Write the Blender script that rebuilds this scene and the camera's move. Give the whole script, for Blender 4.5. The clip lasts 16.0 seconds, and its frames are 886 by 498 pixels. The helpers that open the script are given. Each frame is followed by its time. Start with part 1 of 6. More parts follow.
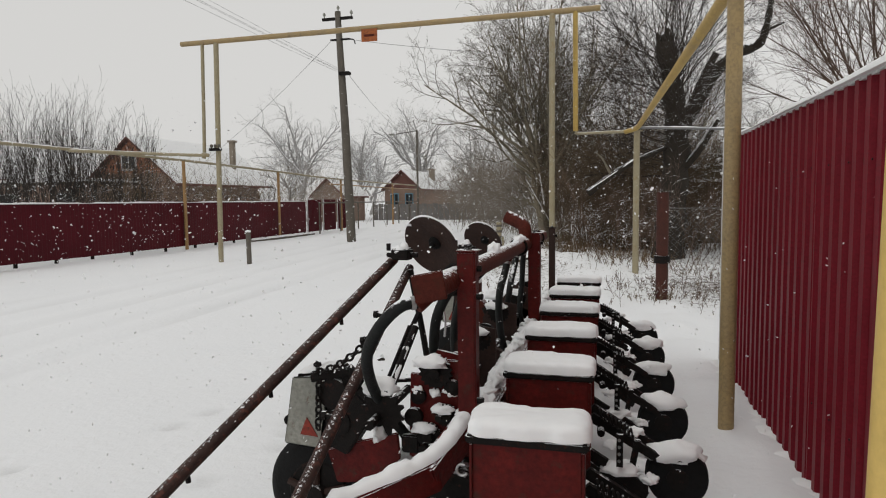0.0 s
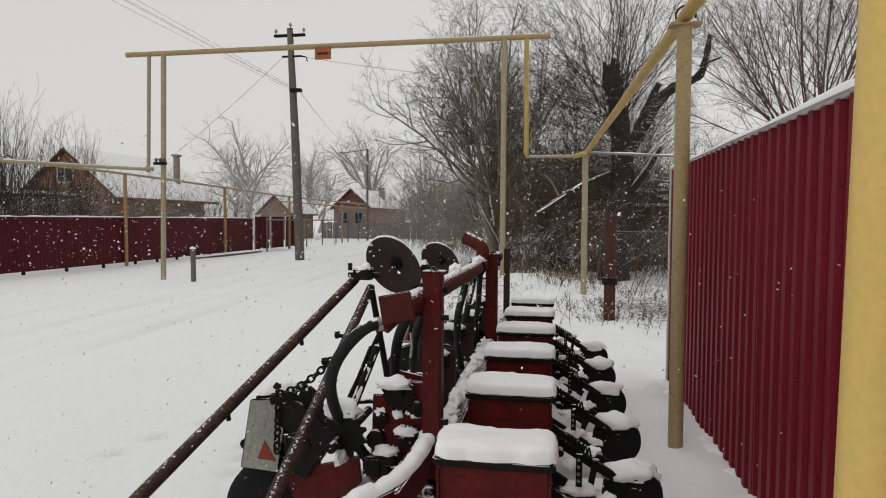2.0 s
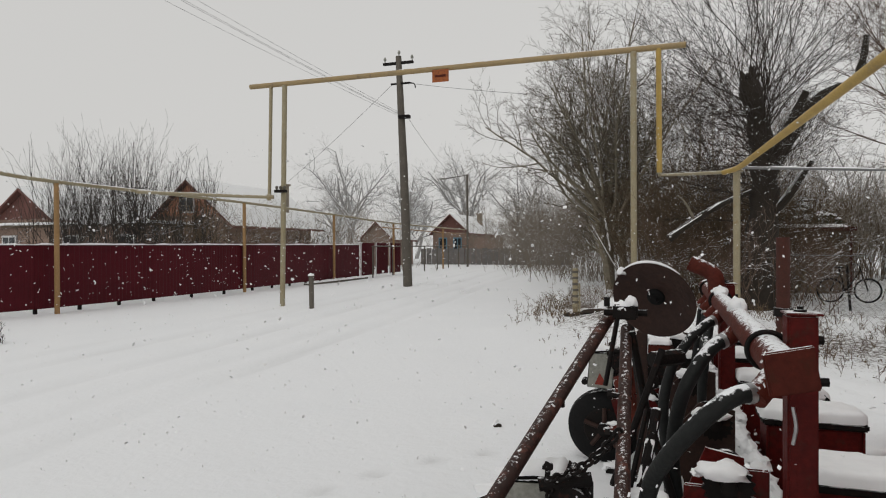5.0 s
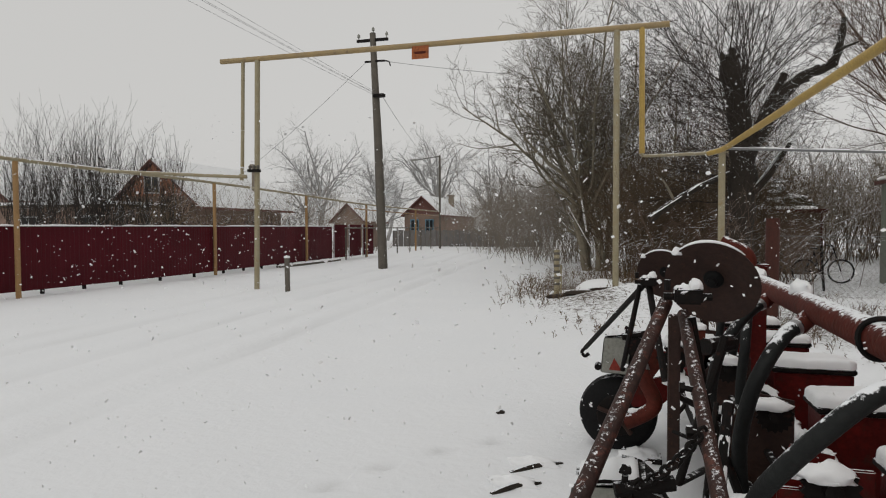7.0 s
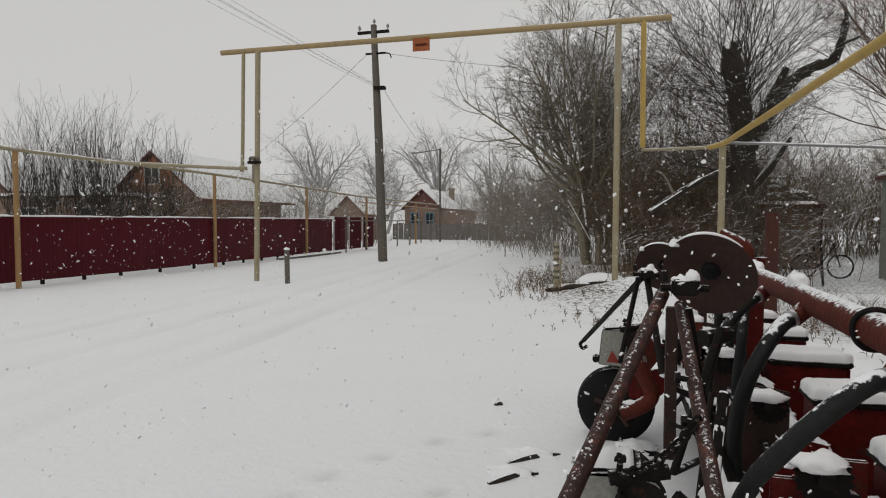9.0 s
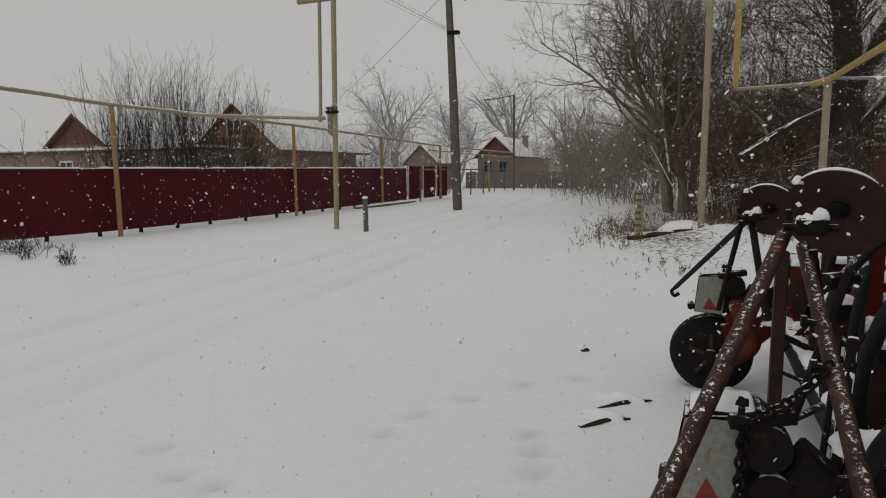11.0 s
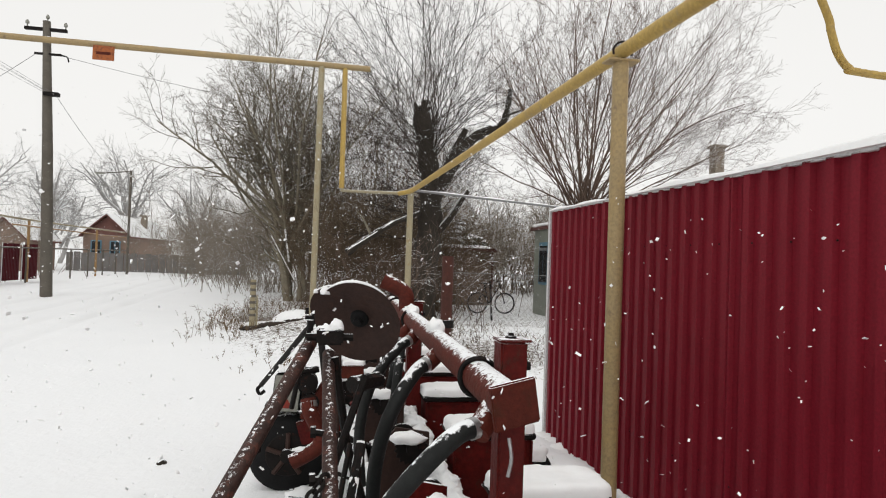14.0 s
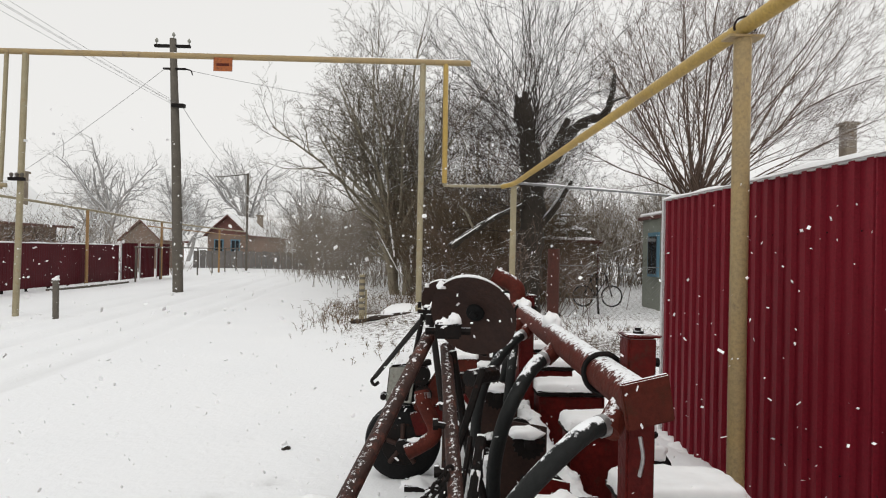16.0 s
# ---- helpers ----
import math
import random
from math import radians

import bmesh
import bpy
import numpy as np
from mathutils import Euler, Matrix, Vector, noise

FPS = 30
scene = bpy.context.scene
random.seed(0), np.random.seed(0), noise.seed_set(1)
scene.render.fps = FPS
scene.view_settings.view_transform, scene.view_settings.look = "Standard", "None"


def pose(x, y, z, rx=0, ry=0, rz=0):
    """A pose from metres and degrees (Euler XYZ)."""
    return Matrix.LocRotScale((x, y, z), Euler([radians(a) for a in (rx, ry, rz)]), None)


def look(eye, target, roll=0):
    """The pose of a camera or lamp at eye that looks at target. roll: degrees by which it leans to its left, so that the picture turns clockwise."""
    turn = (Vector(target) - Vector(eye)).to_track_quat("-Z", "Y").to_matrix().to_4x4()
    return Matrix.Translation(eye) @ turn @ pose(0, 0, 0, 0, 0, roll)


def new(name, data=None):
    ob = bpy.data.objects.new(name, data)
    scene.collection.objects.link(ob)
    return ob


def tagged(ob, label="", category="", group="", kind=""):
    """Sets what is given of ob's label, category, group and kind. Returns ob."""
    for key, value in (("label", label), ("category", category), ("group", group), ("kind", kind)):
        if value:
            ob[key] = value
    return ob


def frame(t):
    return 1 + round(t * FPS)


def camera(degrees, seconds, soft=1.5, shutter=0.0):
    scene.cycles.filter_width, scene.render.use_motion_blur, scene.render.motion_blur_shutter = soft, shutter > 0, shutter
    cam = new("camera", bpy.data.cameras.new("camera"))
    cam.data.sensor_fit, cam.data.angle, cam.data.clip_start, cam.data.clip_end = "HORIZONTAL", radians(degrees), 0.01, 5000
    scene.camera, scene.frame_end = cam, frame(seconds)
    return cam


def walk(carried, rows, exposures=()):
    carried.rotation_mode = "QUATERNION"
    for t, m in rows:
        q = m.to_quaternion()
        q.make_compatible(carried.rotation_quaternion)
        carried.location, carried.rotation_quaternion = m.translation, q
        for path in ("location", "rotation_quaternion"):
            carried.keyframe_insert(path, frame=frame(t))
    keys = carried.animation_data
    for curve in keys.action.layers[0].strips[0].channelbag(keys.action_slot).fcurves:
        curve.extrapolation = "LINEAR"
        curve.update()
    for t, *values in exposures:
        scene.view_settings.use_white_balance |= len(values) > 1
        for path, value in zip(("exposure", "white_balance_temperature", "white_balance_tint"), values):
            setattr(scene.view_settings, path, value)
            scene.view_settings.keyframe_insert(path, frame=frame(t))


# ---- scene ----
cam = camera(70.8, 16.0, soft=1.1)
PATH = [
    (0, (1.204, 0.082, 1.387), (0.696, 2.01, 1.232), -0.7),
    (0.5, (1.201, 0.097, 1.386), (0.733, 2.035, 1.227), -0.8),
    (1, (1.182, 0.091, 1.389), (0.74, 2.038, 1.262), 0.1),
    (1.5, (1.165, 0.08, 1.394), (0.747, 2.033, 1.286), -0.0),
    (2, (1.146, 0.062, 1.392), (0.799, 2.029, 1.299), 0.3),
    (2.5, (1.106, 0.06, 1.39), (0.766, 2.028, 1.269), -0.0),
    (3, (1.011, 0.183, 1.373), (0.462, 2.101, 1.234), -0.9),
    (3.5, (0.882, 0.383, 1.385), (0.324, 2.302, 1.308), 0.2),
    (4, (0.76, 0.423, 1.396), (0.307, 2.371, 1.388), 1.6),
    (4.5, (0.571, 0.392, 1.392), (0.103, 2.337, 1.403), 0.6),
    (5, (0.411, 0.506, 1.377), (-0.219, 2.404, 1.366), -0.2),
    (5.2, (0.365, 0.569, 1.372), (-0.269, 2.466, 1.355), -0.8),
    (7.3, (0.113, 0.645, 1.365), (-0.417, 2.572, 1.29), -0.1),
    (7.5, (0.116, 0.594, 1.366), (-0.42, 2.519, 1.288), 0.0),
    (8, (0.128, 0.612, 1.368), (-0.408, 2.538, 1.295), -0.1),
    (8.2, (0.131, 0.622, 1.366), (-0.413, 2.546, 1.295), -0.2),
    (10.3, (0.052, 0.644, 1.338), (-0.459, 2.568, 1.148), 0.6),
    (10.5, (0.029, 0.622, 1.335), (-0.542, 2.527, 1.123), 0.4),
    (11, (0.025, 0.628, 1.324), (-0.722, 2.466, 1.073), -0.5),
    (11.5, (0.092, 0.692, 1.337), (-0.645, 2.54, 1.13), 0.8),
    (12, (0.194, 0.718, 1.354), (-0.295, 2.655, 1.268), 2.9),
    (12.5, (0.246, 0.706, 1.384), (0.142, 2.703, 1.421), 2.4),
    (13, (0.279, 0.735, 1.392), (0.429, 2.728, 1.449), 2.3),
    (13.5, (0.299, 0.746, 1.399), (0.606, 2.721, 1.472), 1.9),
    (14, (0.307, 0.743, 1.394), (0.68, 2.708, 1.433), 2.0),
    (14.5, (0.295, 0.743, 1.396), (0.639, 2.713, 1.421), 1.7),
    (15, (0.276, 0.735, 1.404), (0.51, 2.72, 1.451), 1.4),
    (15.5, (0.273, 0.747, 1.402), (0.425, 2.741, 1.438), 1.2),
    (16, (0.263, 0.753, 1.395), (0.315, 2.753, 1.404), 1.1),
]
walk(cam, [(t, look(eye, target, roll)) for t, eye, target, roll in PATH],
     [(0, -0.03), (2.5, -0.03), (5, -0.14), (8.2, -0.22), (10.3, -0.4), (11, -0.55), (11.5, -0.46), (12, -0.42), (12.5, -0.08), (13.2, 0.40), (15.5, 0.42), (16, 0.33)])

# ---------------------------------------------------------------- world and light
world = bpy.data.worlds.new("overcast_sky")
scene.world = world
world.use_nodes = True
wn, wl = world.node_tree.nodes, world.node_tree.links
sky = wn.new("ShaderNodeTexSky")
sky.sky_type = "NISHITA"
sky.sun_disc = False
sky.sun_elevation, sky.sun_rotation = radians(28), radians(200)
sky.air_density, sky.dust_density = 1.0, 3.0
grey = wn.new("ShaderNodeHueSaturation")
grey.inputs["Saturation"].default_value = 0.05
grey.inputs["Value"].default_value = 0.10
wl.new(sky.outputs[0], grey.inputs["Color"])
mixer = wn.new("ShaderNodeMix")
mixer.data_type = "RGBA"
mixer.inputs["Factor"].default_value = 0.85
wl.new(grey.outputs[0], mixer.inputs["A"])
mixer.inputs["B"].default_value = (0.728, 0.720, 0.702, 1)
wl.new(mixer.outputs["Result"], wn["Background"].inputs["Color"])
wn["Background"].inputs["Strength"].default_value = 1.0
sun = new("sun", bpy.data.lights.new("sun", "SUN"))
sun.data.energy, sun.data.angle, sun.data.color = 0.5, radians(25), (1.0, 0.97, 0.93)
sun.matrix_world = look((0, 0, 30), (6.0, 17.0, -4.0))

# ---------------------------------------------------------------- materials
def material(name, col, col2=None, rough=0.6, metal=0.0, scale=8.0, patch=None, patch_at=0.6, snow=0.0, bump=0.2, fine=60.0, by_object=0.0, spec=0.3, grain=0.6, fleck=22.0):
    """A surface with two scales of variation; patch: a second colour (rust, dirt) in blotches; snow: how readily snow lies on faces that look up."""
    m = bpy.data.materials.new(name)
    m.use_nodes = True
    n, l = m.node_tree.nodes, m.node_tree.links
    b = n["Principled BSDF"]
    b.inputs["Metallic"].default_value = metal
    b.inputs["Specular IOR Level"].default_value = spec
    tc = n.new("ShaderNodeTexCoord")

    def noise_node(sc, detail=6.0, rough_=0.6):
        k = n.new("ShaderNodeTexNoise")
        k.inputs["Scale"].default_value, k.inputs["Detail"].default_value, k.inputs["Roughness"].default_value = sc, detail, rough_
        l.new(tc.outputs["Object"], k.inputs["Vector"])
        return k

    def ramp(src, lo, hi):
        r = n.new("ShaderNodeMapRange")
        r.inputs["From Min"].default_value, r.inputs["From Max"].default_value = lo, hi
        l.new(src, r.inputs["Value"])
        return r.outputs["Result"]

    def blend(fac, a, c):
        x = n.new("ShaderNodeMix")
        x.data_type = "RGBA"
        if isinstance(fac, float):
            x.inputs["Factor"].default_value = fac
        else:
            l.new(fac, x.inputs["Factor"])
        for sock, v in (("A", a), ("B", c)):
            if isinstance(v, tuple):
                x.inputs[sock].default_value = (*v, 1)
            else:
                l.new(v, x.inputs[sock])
        return x.outputs["Result"]

    big, small = noise_node(scale), noise_node(fine, 4.0)
    col2 = col2 or tuple(c * 0.72 for c in col)
    out = blend(ramp(big.outputs["Fac"], 0.3, 0.7), col, col2)
    out = blend(ramp(small.outputs["Fac"], 0.35, 0.9), out, tuple(c * grain for c in col2))
    rgh = rough
    if by_object:
        info = n.new("ShaderNodeObjectInfo")
        hs = n.new("ShaderNodeHueSaturation")
        l.new(ramp(info.outputs["Random"], -0.2, 1.2), hs.inputs["Fac"])
        hs.inputs["Value"].default_value = 1.0 + by_object
        l.new(out, hs.inputs["Color"])
        out = hs.outputs["Color"]
    if patch:
        pn = noise_node(scale * 2.3, 8.0, 0.7)
        out = blend(ramp(pn.outputs["Fac"], patch_at - 0.05, patch_at + 0.06), out, patch)
    b.inputs["Roughness"].default_value = rgh
    if snow:
        geo = n.new("ShaderNodeNewGeometry")
        sep = n.new("ShaderNodeSeparateXYZ")
        l.new(geo.outputs["Normal"], sep.inputs[0])
        sn = noise_node(fleck, 6.0, 0.7)
        add = n.new("ShaderNodeMath")
        add.operation = "MULTIPLY_ADD"
        add.inputs[1].default_value = 1.6
        l.new(sn.outputs["Fac"], add.inputs[0])
        l.new(sep.outputs["Z"], add.inputs[2])
        mask = ramp(add.outputs[0], 1.75 - snow, 1.9 - snow)
        out = blend(mask, out, (0.84, 0.86, 0.88))
        rr = n.new("ShaderNodeMix")
        l.new(mask, rr.inputs["Factor"])
        rr.inputs["A"].default_value, rr.inputs["B"].default_value = rough, 0.75
        l.new(rr.outputs["Result"], b.inputs["Roughness"])
    l.new(out, b.inputs["Base Color"])
    if bump:
        bp = n.new("ShaderNodeBump")
        bp.inputs["Strength"].default_value = bump
        bp.inputs["Distance"].default_value = 0.01
        l.new(small.outputs["Fac"], bp.inputs["Height"])
        l.new(bp.outputs["Normal"], b.inputs["Normal"])
    return m


SNOW = material("snow", (0.87, 0.875, 0.88), (0.84, 0.85, 0.86), 0.75, scale=3.0, bump=0.12, fine=30.0, spec=0.15, grain=0.97)
RED = material("red_paint", (0.120, 0.009, 0.007), (0.062, 0.006, 0.005), 0.5, scale=7, patch=(0.05, 0.018, 0.012), patch_at=0.6, snow=0.12, bump=0.3, by_object=0.1, spec=0.15)
RUST = material("rusty_paint", (0.118, 0.023, 0.014), (0.07, 0.016, 0.011), 0.65, scale=9, patch=(0.06, 0.018, 0.011), patch_at=0.6, snow=0.21, bump=0.4, spec=0.12, fleck=70.0)
ROD = material("snow_flecked_rod", (0.06, 0.027, 0.02), (0.032, 0.016, 0.013), 0.65, scale=10, patch=(0.11, 0.038, 0.026), patch_at=0.58, snow=0.03, bump=0.5, fleck=95.0)
DARK = material("dark_rusty_steel", (0.011, 0.008, 0.007), (0.006, 0.005, 0.0045), 0.7, scale=12, patch=(0.035, 0.012, 0.008), patch_at=0.62, snow=0.05, bump=0.4, spec=0.18)
DISC = material("rusty_disc_steel", (0.048, 0.022, 0.015), (0.027, 0.0135, 0.0105), 0.7, scale=9, patch=(0.07, 0.028, 0.015), patch_at=0.66, bump=0.4)
RUBBER = material("black_rubber", (0.009, 0.009, 0.0095), (0.006, 0.006, 0.006), 0.75, scale=10, snow=0.02, bump=0.3, spec=0.18)
HOSE = material("rubber_hose", (0.017, 0.019, 0.018), (0.011, 0.012, 0.012), 0.6, scale=14, snow=0.34, bump=0.3, spec=0.2, fleck=40.0)
GALV = material("grey_painted_plate", (0.33, 0.33, 0.29), (0.24, 0.24, 0.21), 0.5, scale=8, patch=(0.14, 0.09, 0.06), patch_at=0.66, bump=0.2)
ALU = material("bright_clamp", (0.5, 0.5, 0.5), None, 0.4, 0.8, scale=20)
YELLOW = material("yellow_pipe_paint", (0.50, 0.34, 0.085), (0.40, 0.27, 0.08), 0.5, scale=5, patch=(0.30, 0.22, 0.10), patch_at=0.62, snow=0.2, bump=0.15)
PALEPIPE = material("faded_yellow_pipe", (0.37, 0.33, 0.225), (0.31, 0.26, 0.16), 0.55, scale=4, patch=(0.28, 0.21, 0.11), patch_at=0.6, snow=0.2, bump=0.2)
FRESH = material("fresh_yellow_paint", (0.72, 0.51, 0.16), (0.66, 0.46, 0.14), 0.45, scale=3, snow=0.1, bump=0.08, grain=0.85)
WORNPIPE = material("worn_ochre_pipe", (0.40, 0.28, 0.12), (0.33, 0.25, 0.14), 0.55, scale=3, patch=(0.17, 0.12, 0.08), patch_at=0.64, snow=0.15, bump=0.2)
OCHRE = material("ochre_post_paint", (0.39, 0.235, 0.10), (0.31, 0.185, 0.08), 0.6, scale=5, snow=0.2, bump=0.2)
MAROON = material("maroon_sheet", (0.195, 0.010, 0.021), (0.165, 0.009, 0.018), 0.45, scale=2.5, bump=0.05, fine=90, by_object=0.08, spec=0.12)
MAROON2 = material("dull_maroon_sheet", (0.088, 0.006, 0.012), (0.066, 0.005, 0.009), 0.5, scale=1.5, bump=0.05, by_object=0.1, spec=0.15)
POLE = material("weathered_pole", (0.16, 0.14, 0.115), (0.11, 0.098, 0.082), 0.8, scale=4, snow=0.05, bump=0.5)
BARK = material("dark_bark", (0.045, 0.036, 0.027), (0.028, 0.023, 0.018), 0.9, scale=9, snow=0.22, bump=0.8)
BARK2 = material("grey_brown_bark", (0.28, 0.24, 0.175), (0.18, 0.16, 0.12), 0.9, scale=6, snow=0.32, bump=0.7)
TWIG = material("twigs", (0.16, 0.134, 0.10), (0.105, 0.09, 0.068), 0.85, scale=4, snow=0.3, bump=0.1)
SHRUB = material("dark_shrub_twigs", (0.055, 0.045, 0.038), (0.035, 0.03, 0.026), 0.9, scale=3, snow=0.34, bump=0.0)
SHOOT = material("dark_shoots", (0.055, 0.043, 0.035), (0.035, 0.028, 0.023), 0.9, scale=3, snow=0.25, bump=0.0)
THICKET = material("brown_thicket_twigs", (0.23, 0.165, 0.10), (0.15, 0.11, 0.07), 0.9, scale=2, snow=0.25, bump=0.0)
TWIG2 = material("reddish_twigs", (0.16, 0.11, 0.08), (0.105, 0.07, 0.054), 0.85, scale=4, snow=0.3, bump=0.1)
# base colours paled to imitate haze over distance; snow lies on upper faces
FARTWIG = material("frosted_haze_pale_twigs", (0.43, 0.42, 0.41), (0.35, 0.34, 0.33), 0.9, scale=0.5, snow=0.55, bump=0.0)
MIDTWIG = material("snow_dusted_haze_pale_twigs", (0.27, 0.232, 0.19), (0.20, 0.172, 0.142), 0.9, scale=1.0, snow=0.25, bump=0.0)
HEDGE = material("dark_brown_hedge_twigs", (0.135, 0.094, 0.058), (0.085, 0.061, 0.04), 0.9, scale=1.5, snow=0.04, bump=0.0)
WARMBRICK = material("warm_orange_brick", (0.42, 0.19, 0.115), (0.33, 0.15, 0.09), 0.85, scale=3, bump=0.4)
# brick greyed and paled in its colour to imitate haze on the houses
BRICK = material("orange_brick_paled_for_haze", (0.30, 0.21, 0.165), (0.235, 0.165, 0.13), 0.85, scale=3, bump=0.4, by_object=0.1)
GABLE = material("dark_red_boards", (0.19, 0.085, 0.07), (0.145, 0.066, 0.056), 0.7, scale=2, bump=0.2)
PLASTER = material("grey_green_plaster", (0.34, 0.36, 0.30), (0.26, 0.275, 0.235), 0.85, scale=2, bump=0.3)
SHEDWALL = material("dark_shed_boards", (0.135, 0.10, 0.068), (0.085, 0.063, 0.045), 0.9, scale=3, bump=0.5)
BLUE = material("blue_window_paint", (0.16, 0.32, 0.42), None, 0.6, scale=4)
WHITE = material("white_trim", (0.7, 0.7, 0.7), (0.6, 0.6, 0.6), 0.5, scale=4)
SIGN = material("orange_sign_plate", (0.42, 0.12, 0.025), (0.30, 0.085, 0.03), 0.6, scale=9, patch=(0.16, 0.05, 0.02), patch_at=0.55, bump=0.2)
MARK = material("warning_red", (0.30, 0.035, 0.02), (0.20, 0.03, 0.02), 0.6, scale=20, patch=(0.08, 0.03, 0.02), patch_at=0.6, bump=0.1)
WIRE = material("grey_wire", (0.26, 0.26, 0.26), None, 0.5, 0.3, scale=2, bump=0.0)
GREYFENCE = material("grey_fence_boards", (0.22, 0.21, 0.2), (0.16, 0.15, 0.145), 0.9, scale=2, bump=0.3)
DRYGRASS = material("dry_grass", (0.19, 0.13, 0.075), (0.11, 0.075, 0.045), 0.9, scale=3, bump=0.0)
LEAF = material("dark_ivy_leaves", (0.05, 0.06, 0.03), (0.035, 0.038, 0.02), 0.7, scale=6, snow=0.2, bump=0.0)
LITTER = material("leaf_litter", (0.05, 0.035, 0.025), (0.03, 0.022, 0.017), 0.9, scale=14, snow=0.0, bump=0.8)
POSTRUST = material("dark_rust_post", (0.08, 0.022, 0.014), (0.05, 0.016, 0.011), 0.75, scale=6, patch=(0.05, 0.02, 0.013), patch_at=0.6, bump=0.4)
CHIMNEY = material("old_brick", (0.32, 0.27, 0.21), (0.24, 0.2, 0.16), 0.9, scale=6, snow=0.2, bump=0.6)

GLASS = bpy.data.materials.new("window_glass")
GLASS.use_nodes = True
gb = GLASS.node_tree.nodes["Principled BSDF"]
gb.inputs["Base Color"].default_value, gb.inputs["Roughness"].default_value = (0.03, 0.035, 0.04, 1), 0.08

# snow with bare soil and grass showing where the cover is thin
GROUND = bpy.data.materials.new("snow_ground")
GROUND.use_nodes = True
_n, _l = GROUND.node_tree.nodes, GROUND.node_tree.links
_b = _n["Principled BSDF"]
_b.inputs["Roughness"].default_value, _b.inputs["Specular IOR Level"].default_value = 0.7, 0.2
_tc = _n.new("ShaderNodeTexCoord")


def _noise(sc, det=6.0, rough=0.6):
    k = _n.new("ShaderNodeTexNoise")
    k.inputs["Scale"].default_value, k.inputs["Detail"].default_value, k.inputs["Roughness"].default_value = sc, det, rough
    _l.new(_tc.outputs["Object"], k.inputs["Vector"])
    return k


_thin = _n.new("ShaderNodeAttribute")
_thin.attribute_name = "thin"
_sp = _noise(13.0, 9.0, 0.8)
_ma = _n.new("ShaderNodeMath")
_ma.operation = "MULTIPLY_ADD"
_ma.inputs[1].default_value = 0.40
_l.new(_thin.outputs["Fac"], _ma.inputs[0])
_l.new(_sp.outputs["Fac"], _ma.inputs[2])
_mr = _n.new("ShaderNodeMapRange")
_mr.inputs["From Min"].default_value, _mr.inputs["From Max"].default_value = 0.70, 0.80
_l.new(_ma.outputs[0], _mr.inputs["Value"])
_sv = _n.new("ShaderNodeMix")
_sv.data_type = "RGBA"
_sv.inputs["A"].default_value, _sv.inputs["B"].default_value = (0.86, 0.868, 0.88, 1), (0.80, 0.815, 0.835, 1)
_big = _noise(0.7, 5.0)
_l.new(_big.outputs["Fac"], _sv.inputs["Factor"])
_pk = _n.new("ShaderNodeAttribute")
_pk.attribute_name = "packed"
_pm = _n.new("ShaderNodeMix")
_pm.data_type = "RGBA"
_pm.inputs["B"].default_value = (0.64, 0.645, 0.65, 1)
_l.new(_pk.outputs["Fac"], _pm.inputs["Factor"])
_l.new(_sv.outputs["Result"], _pm.inputs["A"])
_gm = _n.new("ShaderNodeMix")
_gm.data_type = "RGBA"
_gm.inputs["B"].default_value = (0.085, 0.06, 0.04, 1)
_l.new(_mr.outputs["Result"], _gm.inputs["Factor"])
_l.new(_pm.outputs["Result"], _gm.inputs["A"])
_l.new(_gm.outputs["Result"], _b.inputs["Base Color"])
_f1, _bp = _noise(14.0, 8.0, 0.6), _n.new("ShaderNodeBump")
_bp.inputs["Strength"].default_value, _bp.inputs["Distance"].default_value = 0.35, 0.03
_l.new(_f1.outputs["Fac"], _bp.inputs["Height"])
_l.new(_bp.outputs["Normal"], _b.inputs["Normal"])


